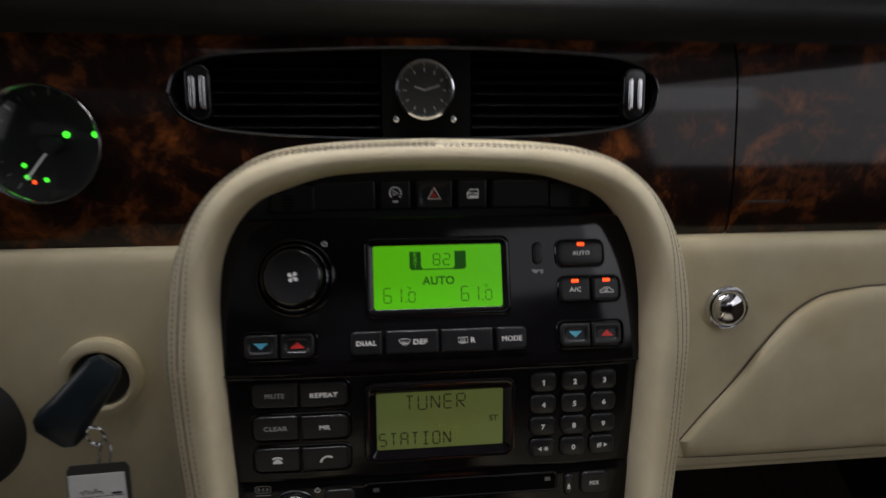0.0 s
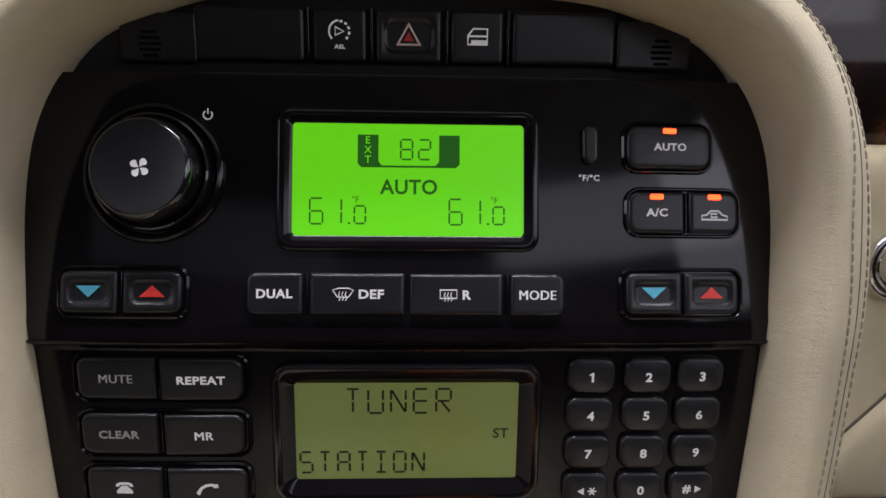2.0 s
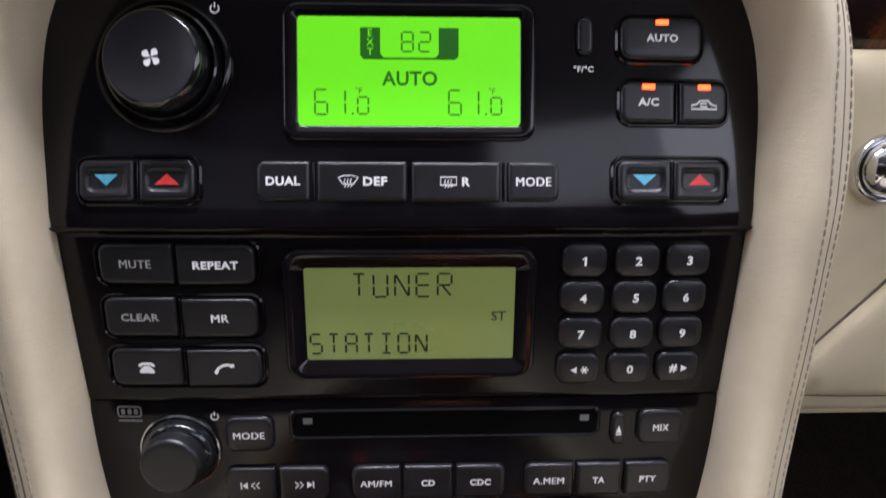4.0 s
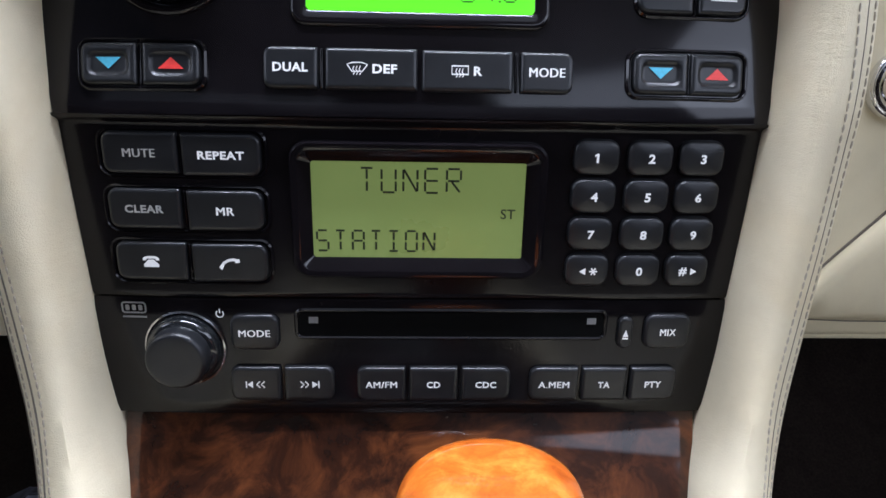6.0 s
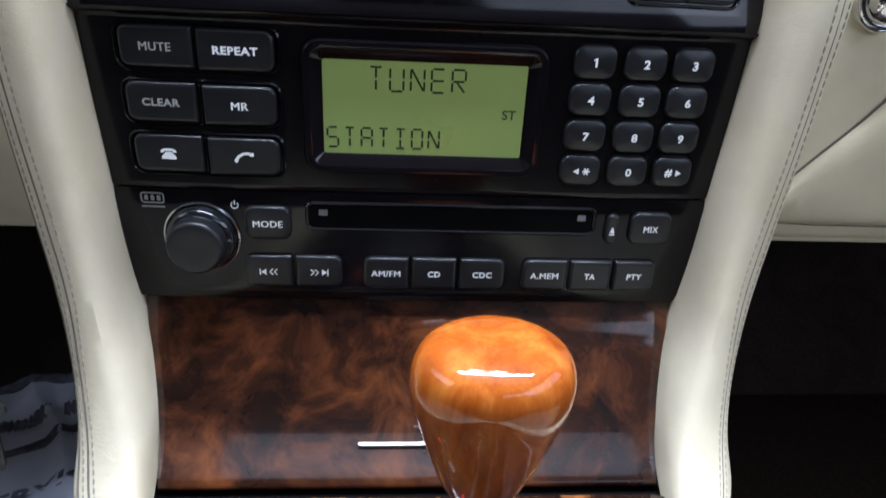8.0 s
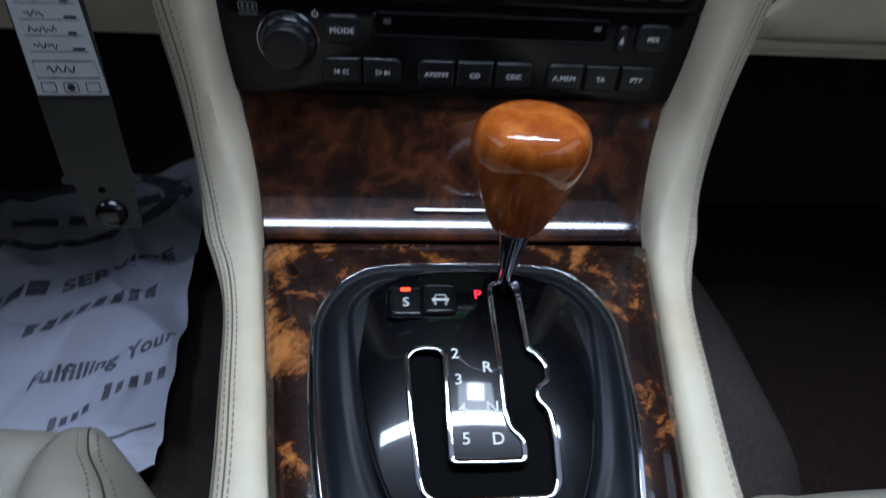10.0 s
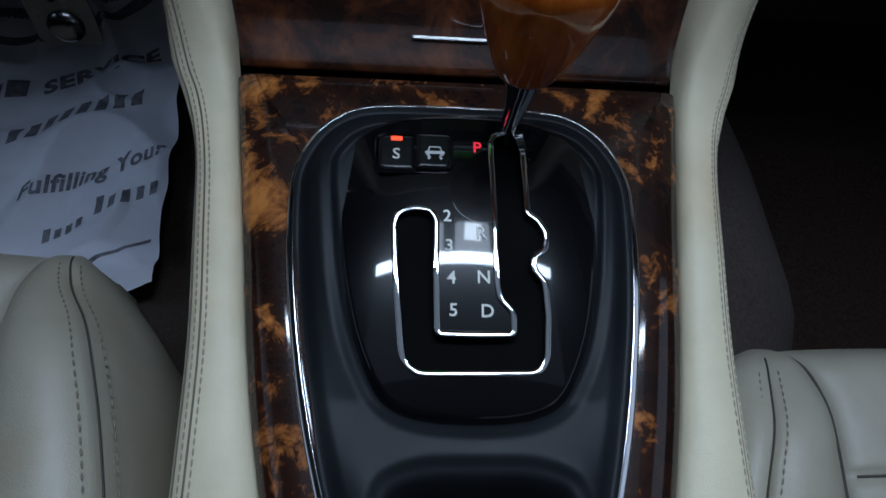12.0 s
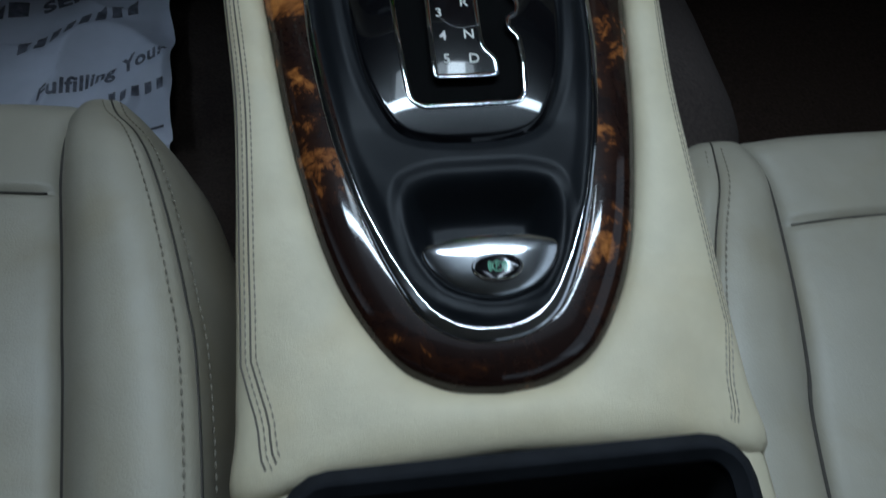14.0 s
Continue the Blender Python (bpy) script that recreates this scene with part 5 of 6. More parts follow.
# ---- gear lever ----
lever = base("gear_lever", (0.0195, 0.232, 0.255), "honey wood gear lever knob on a chrome neck", "gear lever")
tilt = basis((0.0216, 0.2358, 0.2995), (1, 0, 0), (0.0, 1.0, 0.0), (0.01, 0.0, 0.845))
bm = bmesh.new()
prof = [(0.0106, 0.0), (0.0136, 0.0018), (0.0163, 0.008), (0.0197, 0.019), (0.0228, 0.030), (0.0252, 0.040), (0.0275, 0.049), (0.0289, 0.058), (0.0287, 0.065), (0.0272, 0.0715), (0.0240, 0.0765), (0.0185, 0.0797), (0.0110, 0.0812), (0.0030, 0.0817)]
prof = [tuple(p) for p in glide(prof, 3)]
rings = []
for r, z in prof:
    rings.append([tilt @ Vector((r * 1.03 * math.cos(a), r * 0.90 * math.sin(a), z)) for a in (2 * math.pi * i / 48 for i in range(48))])
loft(bm, rings)
part("knob", bm, KNOB_WOOD, lever, "varnished honey wood knob")
bm = bmesh.new()
tube(bm, [(0.0185, 0.2315, 0.2555), (0.0190, 0.2330, 0.2660), (0.0203, 0.2345, 0.2780), (0.0212, 0.2355, 0.2910), (0.0216, 0.2360, 0.3005)], [0.0040, 0.0042, 0.0056, 0.0082, 0.0106], 24)
part("neck", bm, CHROME, lever, "polished chrome neck")
bm = bmesh.new()
tube(bm, [(0.0240, 0.2265, 0.2600), (0.0275, 0.2270, 0.2615)], 0.0042, 16)
part("collar", bm, CHROME, lever)

# ---- dashboard ----
dash = base("dashboard", (0.0, 0.5, 0.3), "cream and burl walnut dashboard with a dark top", "dashboard")


def fascia_half(bm, x0, x1, z0, z1, holes, y=0.446, nx=120, nz=44, bow=0.004):
    grid = {}
    for j in range(nz + 1):
        for i in range(nx + 1):
            x, z = x0 + (x1 - x0) * i / nx, z0 + (z1 - z0) * j / nz
            v = (z - z0) / (z1 - z0)
            grid[i, j] = bm.verts.new((x, y + 0.012 * (2 * v - 1) ** 4 + bow * v, z))
    for j in range(nz):
        for i in range(nx):
            q = [grid[i, j], grid[i + 1, j], grid[i + 1, j + 1], grid[i, j + 1]]
            c = sum((v.co for v in q), Vector()) / 4
            if not any(h(c.x, c.z) for h in holes):
                bm.faces.new(q)
    for v in [v for v in bm.verts if not v.link_faces]:
        bm.verts.remove(v)


VENT = [(x * 1.0, z) for x, z in ((-0.204, 0.661), (-0.198, 0.676), (-0.180, 0.687), (-0.150, 0.692), (-0.075, 0.696), (0.0, 0.698), (0.075, 0.697), (0.150, 0.693), (0.178, 0.687), (0.196, 0.676), (0.200, 0.662), (0.194, 0.646), (0.176, 0.635), (0.140, 0.629), (0.07, 0.625), (0.0, 0.624), (-0.07, 0.625), (-0.140, 0.629), (-0.178, 0.635), (-0.198, 0.646))]


def in_loop(loop):
    def test(x, y):
        inside = False
        for (x0, y0), (x1, y1) in zip(loop, loop[1:] + loop[:1]):
            if (y0 > y) != (y1 > y) and x < x0 + (x1 - x0) * (y - y0) / (y1 - y0):
                inside = not inside
        return inside
    return test


def in_round(cx, cz, r):
    return lambda x, z: (x - cx) ** 2 + (z - cz) ** 2 < r * r


bm = bmesh.new()
fascia_half(bm, -0.70, 0.2745, 0.536, 0.712, [in_loop(VENT), in_round(-0.304, 0.621, 0.0455)], nx=300, nz=60)
part("wood_fascia", bm, BURL_DASH, dash, "dark glossy burl walnut fascia")
bm = bmesh.new()
fascia_half(bm, 0.2765, 0.70, 0.536, 0.712, [], nx=40, nz=30)
part("wood_glove_panel", bm, BURL_DASH, dash, "dark glossy burl walnut panel above the glove box")
bm = bmesh.new()
slab(bm, 0.287, 0.330, 0.4452, 0.4466, 0.5665, 0.5682)
part("print_mark", bm, SLEEVE, dash, smooth=False)
# dark padded top
bm = bmesh.new()
prof = [(0.470, 0.700), (0.452, 0.7125), (0.440, 0.716), (0.428, 0.722), (0.424, 0.731), (0.432, 0.741), (0.470, 0.752), (0.60, 0.766), (0.80, 0.765), (1.08, 0.730)]
loft(bm, [[(-0.75 + 1.5 * i / 20, y, z) for i in range(21)] for y, z in glide(prof, 3)], closed=False)
part("padded_top", bm, MATT_BLACK, dash, "dark padded dashboard top")
# cream lower dash
bm = bmesh.new()
prof = [(0.475, 0.5385), (0.450, 0.5365), (0.4425, 0.531), (0.4400, 0.522), (0.4415, 0.50), (0.4455, 0.46), (0.4500, 0.40), (0.4540, 0.345), (0.4560, 0.318), (0.460, 0.308), (0.475, 0.303), (0.60, 0.300)]
loft(bm, [[(x, y, z) for x in [0.15 + 0.55 * i / 14 for i in range(15)]] for y, z in glide(prof, 3)], closed=False)
part("lower_panel", bm, CREAM_PLASTIC, dash, "cream lower panel")
bm = bmesh.new()
prof = [(0.475, 0.5385), (0.450, 0.5365), (0.4425, 0.531), (0.4400, 0.522), (0.4390, 0.50), (0.4380, 0.46), (0.4400, 0.40), (0.4480, 0.345), (0.4560, 0.312), (0.475, 0.303), (0.60, 0.300)]
loft(bm, [[(x, y, z) for x in [-0.70 + 0.55 * i / 14 for i in range(15)]] for y, z in glide(prof, 3)], closed=False)
part("lower_panel", bm, CREAM_PLASTIC, dash, "cream lower panel")
# glove box door
bm = bmesh.new()
loop = [(0.240, 0.338), (0.262, 0.366), (0.289, 0.398), (0.315, 0.434), (0.338, 0.462), (0.366, 0.4800), (0.400, 0.486), (0.440, 0.488), (0.69, 0.490), (0.69, 0.322), (0.45, 0.320), (0.245, 0.321)]
cxm, czm = 0.45, 0.41
rings = []
for f, y in ((1.0, 0.460), (1.0, 0.4450), (0.994, 0.4405), (0.980, 0.4365), (0.955, 0.4338), (0.91, 0.4322), (0.80, 0.4312)):
    rings.append([(cxm + (x - cxm) * f, y + 0.10 * max(0.0, 0.49 - z) * 0.9, czm + (z - czm) * f) for x, z in loop])
loft(bm, rings)
part("glove_box_door", bm, CREAM_PLASTIC, dash, "cream glove box door", angle=30)
# soft shade of the door gap, laid on as a thin dark tube
bm = bmesh.new()
tube(bm, [(x, 0.4412 + 0.09 * max(0.0, 0.49 - z), z) for x, z in glide(loop + loop[:1], 4)[:-1]], 0.0009, 6, True, up=(0, 1, 0))
part("gap", bm, SEAM, dash, "dark line for the shade in the glove box door gap")
# chrome lock button
bm = bmesh.new()
lathe(bm, basis((0.2735, 0.446, 0.4715), (1, 0, 0), (0, 0, 1), (0, -1, 0)), [(0.0205, -0.004), (0.0204, 0.0052), (0.0198, 0.0066), (0.0188, 0.0072), (0.0176, 0.0066), (0.0170, 0.0054), (0.0166, 0.0062), (0.0156, 0.0094), (0.0136, 0.0122), (0.0105, 0.0145), (0.0065, 0.0160), (0.0030, 0.0166), (0.0006, 0.0167)], 56)
part("lock_button", bm, CHROME, dash, "round chrome glove box button")

vent = base("air_vent", (0.0, 0.46, 0.66), "oval black air vent pair with chrome edge and slats", "air vent")
ventl = [tuple(p) for p in glide(VENT + VENT[:1], 4)[:-1]]
bm = bmesh.new()
# chrome mirroring a dark cabin, that darkness put into its base colour
tube(bm, [(x, 0.4460, z) for x, z in ventl], 0.0014, 8, True)
part("chrome_edge", bm, DARK_CHROME, vent, "thin chrome edge with its dark reflection in the colour")
bm = bmesh.new()
loft(bm, [[(x * f, y, 0.661 + (z - 0.661) * f) for x, z in ventl] for f, y in ((1.005, 0.447), (0.985, 0.452), (0.97, 0.500))], caps=False)
part("housing", bm, DEEP_BLACK, vent)
bm = bmesh.new()
slab(bm, -0.21, 0.21, 0.498, 0.502, 0.61, 0.71)
part("backing", bm, DEEP_BLACK, vent)
for k in range(7):
    z = 0.6335 + 0.0092 * k
    for x0, x1 in ((-0.172, -0.038), (0.040, 0.170)):
        bm = bmesh.new()
        loft(bm, [[(x, 0.4535, z), (x, 0.4545, z + 0.0011), (x, 0.474, z + 0.0046), (x, 0.474, z + 0.0034)] for x in (x0, x1)])
        part("slat", bm, SLAT, vent)
bm = bmesh.new()
slab(bm, -0.036, 0.038, 0.4500, 0.470, 0.6255, 0.6965)
part("clock_mount", bm, DEEP_BLACK, vent)
for s in (-1, 1):
    bm = bmesh.new()
    pad(bm, basis((0.181 * s - 0.001, 0.452, 0.6615), (1, 0, 0), (0, 0, 1), (0, -1, 0)), 0.020, 0.044, 0.008, 0.006, 0.002)
    w = part("wheel_mount", bm, GLOSS_BLACK, vent)
    for dx in (-0.004, 0.004):
        bm = bmesh.new()
        pad(bm, basis((0.181 * s + dx - 0.001, 0.446, 0.6615), (1, 0, 0), (0, 0, 1), (0, -1, 0)), 0.0042, 0.026, 0.002, 0.0018, 0.001)
        part("thumb_wheel", bm, SATIN_CHROME, w, "chrome thumb wheel")

clock = base("dash_clock", (-0.001, 0.442, 0.664), "round analogue clock with a chrome ring and dark dial", "clock")
mc = upright(0.450)(-0.001, 0.664)
bm = bmesh.new()
lathe(bm, mc, [(0.0248, -0.002), (0.0250, 0.006), (0.0242, 0.0085), (0.0226, 0.0088), (0.0205, 0.0055), (0.0200, 0.001)], 48, False)
part("chrome_ring", bm, CHROME, clock, "polished chrome ring")
bm = bmesh.new()
lathe(bm, mc, [(0.0203, 0.0), (0.0203, 0.0016), (0.001, 0.0016)], 40)
dial = part("dial", bm, DIAL, clock)
for k in range(12):
    a = radians(30 * k)
    c, s = math.cos(a), math.sin(a)
    bm = bmesh.new()
    stroke(bm, mc, [(0.0150 * c, 0.0150 * s), (0.0180 * c, 0.0180 * s)], 0.0009, out=0.0018)
    part("hour_mark", bm, GREY_INK, dial, smooth=False)
for tip, w in (((-0.0085, 0.0030), 0.0012), ((0.0125, 0.0040), 0.0009)):
    bm = bmesh.new()
    stroke(bm, mc, [(0, 0), tip], w, out=0.0026)
    part("pointer", bm, GREY_INK, dial, smooth=False)
for x in (-0.024, 0.024):
    bm = bmesh.new()
    lathe(bm, upright(0.450)(x - 0.001, 0.6405), [(0.0028, -0.001), (0.0026, 0.0016), (0.0006, 0.0022)], 14)
    part("screw", bm, SATIN_CHROME, clock)

cluster = base("instrument_cluster", (-0.304, 0.45, 0.62), "dark round instrument dial with green telltales behind glass", "instrument")
mg = upright(0.452)(-0.304, 0.621)
bm = bmesh.new()
lathe(bm, mg, [(0.0470, 0.008), (0.0462, 0.0098), (0.0452, 0.0085), (0.0446, -0.02)], 56, False)
part("ring", bm, SATIN_CHROME, cluster)
bm = bmesh.new()
lathe(bm, mg, [(0.0450, -0.022), (0.0450, -0.018), (0.001, -0.018)], 48)
dl = part("dial", bm, DIAL, cluster)
for x, z, mat, r in ((-0.2938, 0.6284, GREEN_LAMP, 0.0026), (-0.2742, 0.6284, GREEN_LAMP, 0.0024), (-0.3031, 0.6217, GREEN_LAMP, 0.0016), (-0.3249, 0.6058, GREEN_LAMP, 0.0018), (-0.3235, 0.5970, GREEN_LAMP, 0.0020), (-0.3190, 0.5935, LED, 0.0016), (-0.3105, 0.5950, GREEN_LAMP, 0.0018)):
    bm = bmesh.new()
    lathe(bm, upright(0.4695)(x, z), [(r, 0.0), (r * 0.75, 0.0008), (r * 0.1, 0.0010)], 10)
    part("telltale", bm, mat, dl, "lit green telltale" if mat is GREEN_LAMP else "lit orange telltale")
for k in range(19):
    a = radians(-50 + 280 * k / 18)
    c, sn = math.cos(a), math.sin(a)
    bm = bmesh.new()
    stroke(bm, upright(0.4695)(-0.304, 0.621), [(0.0365 * c, 0.0365 * sn), ((0.0405 if k % 3 else 0.0420) * c, (0.0405 if k % 3 else 0.0420) * sn)], 0.0008 if k % 3 else 0.0013)
    part("scale_mark", bm, GREY_INK, dl, smooth=False)
bm = bmesh.new()
stroke(bm, upright(0.4665)(-0.304, 0.621), [(0.004, 0.003), (-0.019, -0.026)], 0.0018)
part("pointer", bm, WHITE_INK, dl, "pale pointer", smooth=False)
bm = bmesh.new()
lathe(bm, upright(0.4695)(-0.304, 0.621), [(0.0075, 0.0), (0.0072, 0.0045), (0.0055, 0.0055), (0.0005, 0.0056)], 24)
part("pointer_hub", bm, MATT_BLACK, dl)
bm = bmesh.new()
lathe(bm, mg, [(0.0446, 0.002), (0.032, 0.0065), (0.016, 0.0088), (0.001, 0.0094)], 48)
gl = bpy.data.materials.new("dial_glass")
gl.use_nodes = True
gb = gl.node_tree.nodes["Principled BSDF"]
gb.inputs["Transmission Weight"].default_value, gb.inputs["Roughness"].default_value, gb.inputs["IOR"].default_value = 1.0, 0.02, 1.45
glass = part("glass", bm, gl, cluster, "curved clear glass")
glass.visible_shadow = False

# ---- steering column ----
column = base("steering_column", (-0.390, 0.43, 0.392), "black steering column shroud beside the ignition lock", "steering column")
bm = bmesh.new()
lathe(bm, basis((-0.390, 0.452, 0.392), (1, 0, 0), (0, 0.17, 0.985), (0, -0.985, 0.17)), [(0.058, 0.0), (0.0575, 0.012), (0.0555, 0.018), (0.052, 0.022), (0.050, 0.060), (0.047, 0.066), (0.030, 0.068), (0.001, 0.068)], 48)
part("shroud", bm, MATT_BLACK, column)

# ---- ignition key and tag ----
ign = base("ignition_lock", (-0.272, 0.44, 0.446), "cream ignition lock collar with a dark key in it", "ignition lock")
mi = basis((-0.2690, 0.437, 0.433), (1, 0, 0), (0, -0.10, 0.995), (0, -0.995, -0.10))
bm = bmesh.new()
lathe(bm, mi, [(0.034, -0.01), (0.0335, 0.004), (0.031, 0.0065), (0.026, 0.0070), (0.0235, 0.0050), (0.0225, -0.006)], 48, False)
part("collar", bm, CREAM_PLASTIC, ign)
bm = bmesh.new()
lathe(bm, mi, [(0.0225, -0.006), (0.0220, 0.003), (0.0195, 0.004), (0.001, 0.004)], 40)
part("barrel", bm, MATT_BLACK, ign)

key = base("car_key", (-0.250, 0.38, 0.43), "dark car key with a fat blue-black fob in the ignition", "key")
bm = bmesh.new()
mk = basis((-0.2680, 0.385, 0.430), (0.79, 0.0, -0.61), (-0.61, -0.12, -0.78), (-0.07, 0.99, -0.09))
rings = []
for y, w, d in ((-0.040, 0.018, 0.010), (-0.034, 0.026, 0.014), (-0.016, 0.030, 0.017), (0.002, 0.033, 0.019), (0.016, 0.038, 0.019), (0.024, 0.036, 0.016), (0.029, 0.026, 0.010)):
    rings.append([mk @ Vector((x, y, z)) for x, z in rrect(w, d, min(w, d) * 0.42)])
loft(bm, rings)
part("fob", bm, FOB, key, angle=60)
bm = bmesh.new()
RING0 = Vector((-0.2480, 0.365, 0.414))
tube(bm, [RING0 + Vector((0.006 * math.cos(a), -0.003 * math.sin(a), 0.008 * math.sin(a))) for a in (2 * math.pi * i / 20 for i in range(20))], 0.0012, 6, True)
tube(bm, [RING0 + Vector((0.005 + 0.004 * math.cos(a), 0.006 * math.sin(a) * 0.7, -0.016 + 0.011 * math.sin(a))) for a in (2 * math.pi * i / 20 for i in range(20))], 0.0010, 6, True)
part("split_ring", bm, SATIN_CHROME, key, "steel split ring")

tag = base("key_tag", (-0.228, 0.325, 0.225), "smoky plastic key tag sleeve holding a filled-in white card", "key tag")
mt = basis((-0.2330, 0.3265, 0.3150), (0.994, 0.10, -0.02), (-0.030, 0.10, 0.994), (0.10, -0.99, 0.10))
bm = bmesh.new()
loop = [(-0.0185, 0.090), (0.0165, 0.090), (0.0190, 0.086), (0.0200, -0.048), (0.0240, -0.050), (0.0240, -0.054), (0.0180, -0.0545), (0.0180, -0.084), (0.0160, -0.089), (-0.0140, -0.089), (-0.0165, -0.084), (-0.0165, -0.0545), (-0.0230, -0.054), (-0.0230, -0.050), (-0.0205, -0.048), (-0.0205, 0.086)]
loft(bm, [[mt @ Vector((x, y + 0.002, z)) for x, y in loop] for z in (-0.0012, 0.0004)])
part("sleeve", bm, SLEEVE, tag, "smoky plastic sleeve")
bm = bmesh.new()
loft(bm, [[mt @ Vector((x, y, z)) for x, y in ((-0.0195, 0.0855), (0.0155, 0.0855), (0.0195, 0.008), (-0.0195, 0.008))] for z in (0.0006, 0.0011)])
card = part("card", bm, CARD, tag, "white paper card")


def ink_line(*lines):
    """One mark of the card: printed word bar or handwriting."""
    bm = bmesh.new()
    for pts, w, closed in lines:
        stroke(bm, mt, pts, w, closed, out=0.0012)
    part("writing", bm, INK, card, smooth=False)


for k, y in enumerate((0.070, 0.061, 0.052, 0.043, 0.034)):
    ink_line(([(-0.016, y), (0.015, y)], 0.0004, False))
    ink_line(([(0.007, y + 0.0016), (0.0135 - 0.002 * (k % 2), y + 0.0016)], 0.0014, False))
    scrawl = [(-0.013 + 0.0011 * i, y + 0.0034 + 0.0016 * math.sin(i * 2.3 + k * 1.7) + 0.0008 * math.sin(i * 5.1 + k)) for i in range(14 - (k % 3) * 2)]
    ink_line((scrawl, 0.0008, False))
ink_line(([(-0.0165, 0.0285), (0.0165, 0.0285), (0.017, 0.0185), (-0.0165, 0.0185)], 0.0006, True))
ink_line(([(-0.010 + 0.0015 * i, 0.0235 + 0.0024 * math.sin(i * 2.0)) for i in range(11)], 0.0009, False))
for x in (-0.012, 0.0, 0.012):
    ink_line(([(x + a, 0.0128 + b) for a, b in rrect(0.0075, 0.0058, 0.0005)], 0.0005, True))
bm = bmesh.new()
flat(bm, mt @ Matrix.Translation((0.0, 0.0128, 0)), circle(0.0022, 12), 0.0013)
part("writing", bm, INK, card, smooth=False)
bm = bmesh.new()
lathe(bm, mt @ Matrix.Translation((0.001, -0.0745, 0.0004)), [(0.0100, 0.0), (0.0098, 0.0016), (0.0088, 0.0032), (0.0068, 0.0044), (0.004, 0.0051), (0.0005, 0.0053)], 32)
part("snap", bm, DARK_CHROME, tag, "dark domed snap fastener")
bm = bmesh.new()
lathe(bm, mt @ Matrix.Translation((-0.001, -0.057, 0.0004)), [(0.0024, 0.0), (0.0022, 0.0003), (0.0004, 0.0003)], 14)
part("eyelet", bm, DEEP_BLACK, tag)


# ---- seats ----
# distance from the front, then crease, seam and outer edge of the inner bolster
DRIVER_BOLSTER = [(0.000, -0.262, -0.256, -0.248), (0.008, -0.264, -0.250, -0.240), (0.020, -0.266, -0.244, -0.228), (0.048, -0.273, -0.231, -0.205), (0.078, -0.272, -0.2105, -0.187), (0.112, -0.267, -0.1945, -0.173),
                  (0.160, -0.259, -0.179, -0.159), (0.206, -0.252, -0.167, -0.152), (0.250, -0.245, -0.158, -0.147), (0.350, -0.232, -0.149, -0.141), (0.500, -0.220, -0.146, -0.138)]
PASSENGER_BOLSTER = [(0.000, -0.270, -0.262, -0.252), (0.008, -0.273, -0.255, -0.234), (0.025, -0.279, -0.246, -0.213), (0.050, -0.285, -0.238, -0.191), (0.075, -0.284, -0.230, -0.179), (0.118, -0.278, -0.213, -0.166),
                     (0.165, -0.270, -0.198, -0.158), (0.210, -0.260, -0.188, -0.154), (0.250, -0.249, -0.182, -0.150), (0.350, -0.235, -0.176, -0.147), (0.500, -0.225, -0.172, -0.144)]


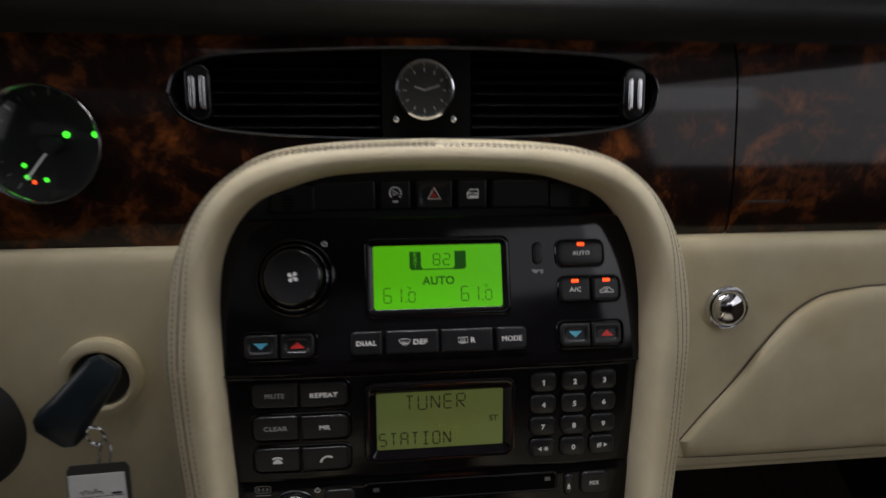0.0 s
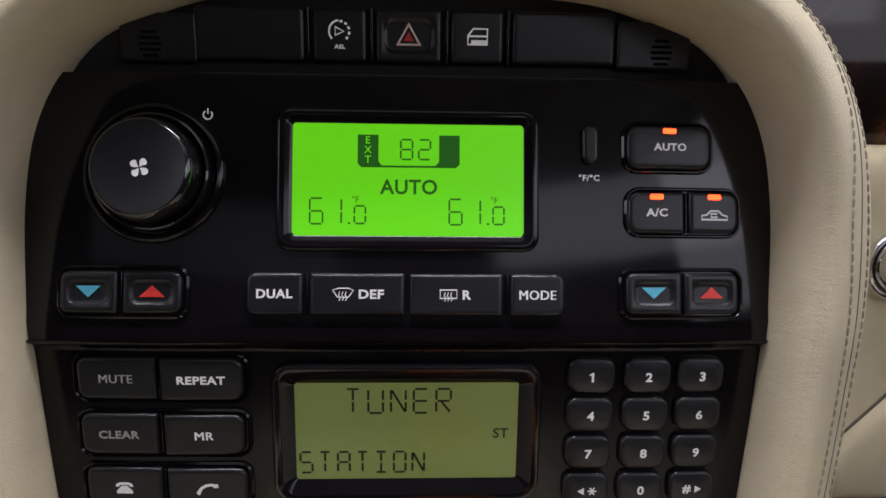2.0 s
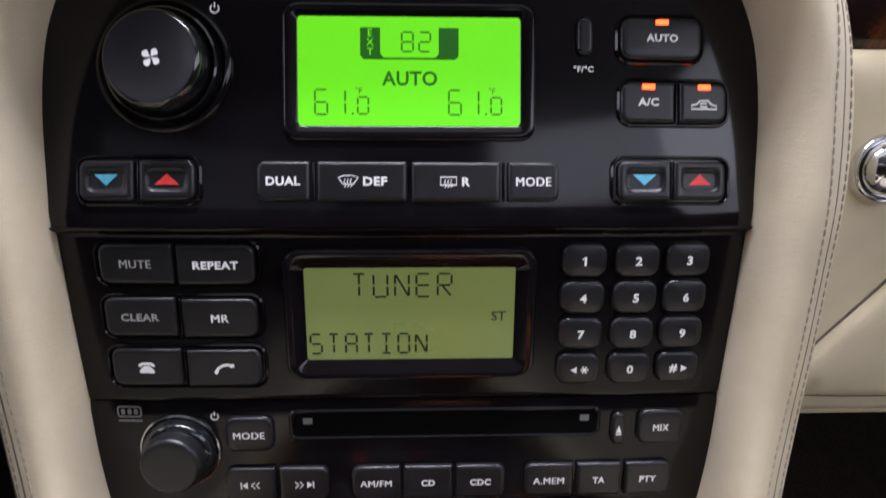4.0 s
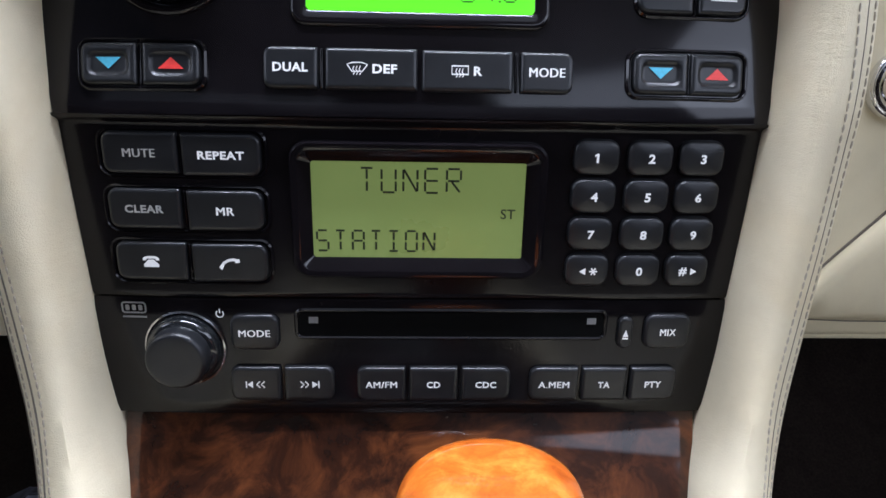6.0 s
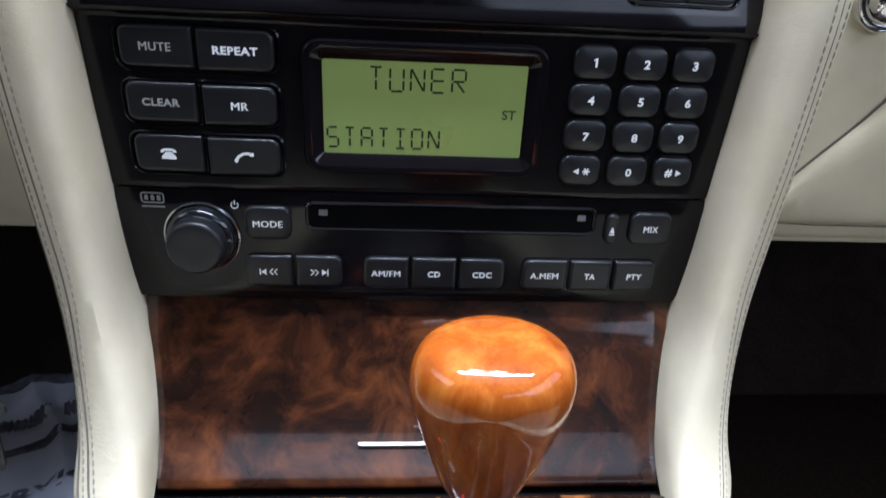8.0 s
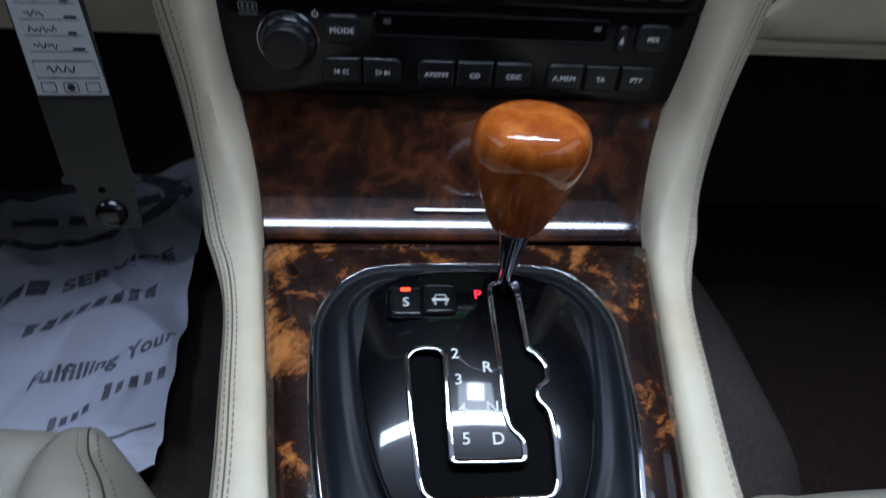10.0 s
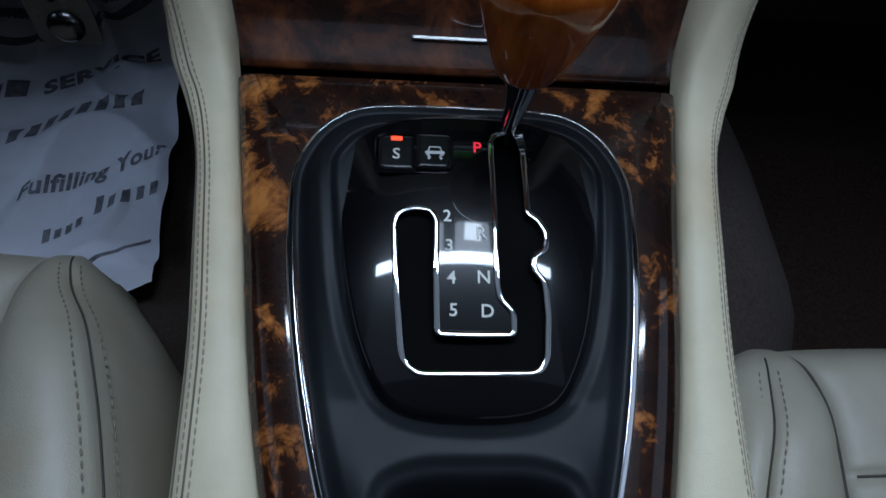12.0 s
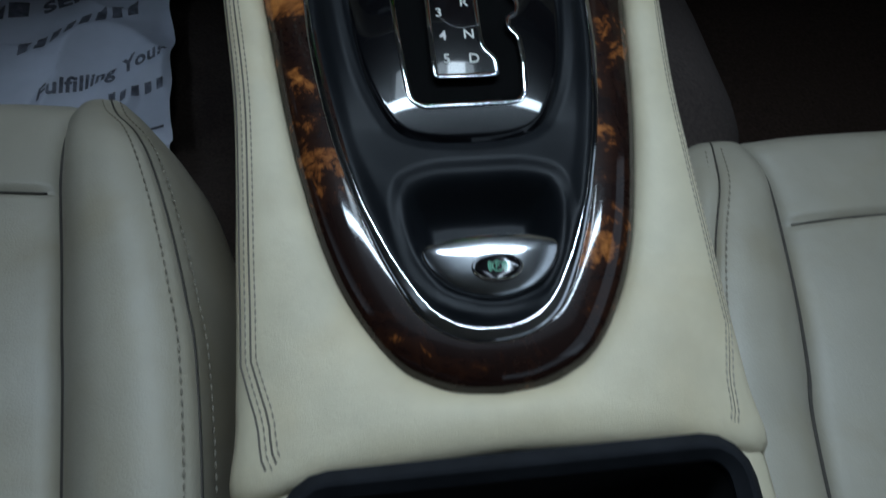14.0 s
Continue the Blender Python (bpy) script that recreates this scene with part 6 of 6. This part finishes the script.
def car_seat(name, flip, dx, front, label, bolster, top, swell):
    """A seat cushion: flat middle, raised stitched bolsters, rounded nose."""
    s = base(name, (flip * -0.40 + dx, front - 0.25, -0.05), label, "seat")

    def put(x, d, z):
        return Vector((flip * x + dx, front - d, z))

    rows, seam, fits = [], [], glide(bolster, 14)
    for d, xc, xs, xo in fits:
        nose = -0.030 * max(0.0, 1 - d / 0.034) ** 2.4
        fall = -0.03 * max(0.0, d - 0.06)
        rise = swell * smooth_step(-0.005, 0.060 + swell, d)
        z0 = top + nose + fall
        cross = -0.006 * math.exp(-((d - 0.096) / 0.0030) ** 2)
        mid = 0.5 * (xc + xs)
        pts = [(-0.58, z0 - 0.02), (-0.545, z0 + 0.01)]
        for k in range(9):
            x = -0.53 + (xc - 0.016 + 0.53) * k / 8
            e = abs(2 * k / 8 - 1)
            pts.append((x, z0 + cross + 0.007 * (1 - e ** 3.5) - 0.002))
        pts += [(xc - 0.008, z0 + cross * 0.5 - 0.005), (xc - 0.003, z0 - 0.010), (xc, z0 - 0.018), (xc + 0.003, z0 - 0.007), (xc + 0.009, z0 + rise * 0.30),
                (xc + (mid - xc) * 0.6, z0 + rise * 0.78), (mid, z0 + rise), (mid + (xs - mid) * 0.5, z0 + rise), (xs - 0.004, z0 + rise * 0.86), (xs - 0.0012, z0 + rise * 0.78), (xs, z0 + rise * 0.66), (xs + 0.0012, z0 + rise * 0.72)]
        w = xo - xs
        pts += [(xs + 0.25 * w, z0 + rise * 0.55), (xs + 0.5 * w, z0 + rise * 0.1 - 0.002), (xs + 0.78 * w, z0 - 0.014), (xo, z0 - 0.034), (xo + 0.004, z0 - 0.060), (xo + 0.002, min(z0 - 0.09, 0.0)), (xo - 0.004, -0.05)]
        rows.append([put(x, d, z) for x, z in pts])
        seam.append((put(xs, d, z0 + rise * 0.70), put(xs - 0.0058, d, z0 + rise * 0.90 + 0.0003), put(xs + 0.0058, d, z0 + rise * 0.60 + 0.0003), put(xc, d, z0 - 0.0060)))
    first = rows[0]
    rows.insert(0, [Vector((p.x, p.y + 0.008, min(p.z - 0.02, 0.045))) for p in first])
    rows.insert(0, [Vector((p.x, p.y + 0.004, -0.05)) for p in first])
    bm = bmesh.new()
    loft(bm, rows, closed=False)
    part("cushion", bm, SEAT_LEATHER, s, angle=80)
    bm = bmesh.new()
    tube(bm, [put(-0.53 + (bolster[4][1] + 0.522) * k / 9, 0.096, top - 0.03 * 0.036 - 0.0068 + 0.007 * (1 - abs(2 * k / 9 - 1) ** 3.5)) for k in range(10)], 0.0009, 6)
    part("cross_seam", bm, SEAT_SEAM, s)
    bm = bmesh.new()
    tube(bm, [q[0] + Vector((0, 0, 0.0004)) for q in seam[24:]], 0.0007, 6)
    part("seam", bm, SEAT_SEAM, s)
    # dark tube laid along the crease between cushion and bolster
    bm = bmesh.new()
    tube(bm, [q[3] for q in seam], 0.0020, 6)
    part("crease_line", bm, SEAT_SEAM, s)
    for k in (1, 2):
        bm = bmesh.new()
        stitches(bm, [q[k] for q in seam[30:]], 0.0060, 0.0036, 0.0007)
        tagged(part("stitching", bm, SEAT_THREAD, s, "dark taupe stitching"), kind="stuff")
    return s


car_seat("driver_seat", 1, 0.0, 0.246, "cream leather driver seat cushion with stitched side bolsters", DRIVER_BOLSTER, 0.130, 0.056)
car_seat("passenger_seat", -1, -0.031, 0.192, "cream leather passenger seat cushion with stitched side bolsters", PASSENGER_BOLSTER, 0.112, 0.025)

# ---- paper mat on the driver floor ----
sheet = base("paper_floor_mat", (-0.37, 0.5, -0.055), "crumpled white printed paper mat on the driver floor", "paper mat")


def crease(x, y, s, k):
    """Sharp folds: ridges where the noise changes sign."""
    return 1 - min(1.0, 5.0 * abs(noise.noise((x * s, y * s, k))))


def sheet_z(x, y):
    return -0.046 + 0.020 * noise.noise((x * 9, y * 8, 1.7)) + 0.013 * crease(x, y, 7, 2.2) + 0.006 * crease(x, y, 13, 5.5) + 0.003 * noise.noise((x * 31, y * 27, 4.1))


SU, SV = Vector((0.932, 0.362)), Vector((-0.362, 0.932))


def on_sheet(u, v):
    x, y = Vector((-0.205, 0.318)) + SU * u + SV * v
    return Vector((x, y, max(sheet_z(x, y), 0.9 * (y - 0.75) - 0.052)))


bm = bmesh.new()
rows = []
for j in range(170):
    v = 0.48 * j / 169
    edge = -0.053 + 0.29 * v + 0.006 * noise.noise((v * 20, 0, 3.0))
    rows.append([on_sheet(-0.42 + (0.42 + edge) * i / 130, v + 0.012 * noise.noise((i * 0.06, 5.0, 0)) * (1 if j in (0, 169) else 0)) for i in range(131)])
loft(bm, rows, closed=False)
paper = part("sheet", bm, PAPER, sheet)


def drape(ob, u, v, lift=0.0009):
    """Lays a flat print on the sheet, turned with it."""
    for vert in ob.data.vertices:
        p = on_sheet(u + vert.co.x, v + vert.co.y)
        vert.co = p + Vector((0, 0, lift))


flat_frame = Matrix.Identity(4)
SLOPE = 0.11


def italic(ob, u, v, lean=0.28):
    """Leans a print and turns it with its line before it is laid down."""
    for vert in ob.data.vertices:
        x, y = vert.co.x + lean * vert.co.y, vert.co.y
        vert.co.x, vert.co.y = x, y + SLOPE * x
    drape(ob, u, v)


italic(letters("SERVICE", flat_frame, 0.024, FADED_INK, paper, "print", width=0.128, bold=0.045), -0.060, 0.299, 0.05)
italic(letters("Fulfilling Your", flat_frame, 0.024, FADED_INK, paper, "print", width=0.140, bold=0.03), -0.084, 0.141, 0.35)
# lines that cannot be read, or are not to be: a bar for each character
for u0, u1, v, h, count, fill in ((-0.26, -0.136, 0.290, 0.022, 5, 0.80), (-0.162, -0.020, 0.225, 0.022, 8, 0.62), (-0.142, -0.100, 0.086, 0.013, 4, 0.62), (-0.093, -0.027, 0.106, 0.020, 5, 0.55)):
    step = (u1 - u0) / count
    for k in range(count):
        bm = bmesh.new()
        w, tall = step * fill, h * (1.0 if k == 0 or h > 0.02 else 0.72)
        loft(bm, [[(w * (a / 6 - 0.5), tall * b / 6 - h / 2, 0) for a in range(7)] for b in range(7)], closed=False)
        u = u0 + step * (k + 0.5)
        italic(part("print", bm, FADED_INK, paper, smooth=False), u, v + SLOPE * (u - (u0 + u1) / 2))
# rule near the lower edge
bm = bmesh.new()
loft(bm, [[(0.13 * (k / 40 - 0.5), 0.0035 * (j - 0.5), 0) for k in range(41)] for j in (0, 1)], closed=False)
italic(part("rule", bm, FADED_INK, paper, smooth=False), -0.112, 0.036)
# black oval printed above the words
bm = bmesh.new()
loft(bm, [[(0.185 * f * math.cos(a), (0.066 * f - 0.008 * (1 - f)) * math.sin(a), 0) for a in (2 * math.pi * k / 120 for k in range(121))] for f in (1.0, 0.94, 0.87, 0.80)], closed=False)
drape(part("oval_print", bm, FADED_INK, paper, "thick black printed oval", smooth=False), -0.138, 0.432)
for u, w, h in ((-0.02, 0.05, 0.022), (-0.085, 0.055, 0.026), (-0.15, 0.05, 0.024), (-0.215, 0.05, 0.022)):
    bm = bmesh.new()
    loft(bm, [[(w * (k / 20 - 0.5), h * (j - 0.5) * (0.5 + 0.5 * abs(math.sin(k * 1.3 + u * 40))), 0) for k in range(21)] for j in (0, 1)], closed=False)
    drape(part("print", bm, FADED_INK, paper, smooth=False), u, 0.425)
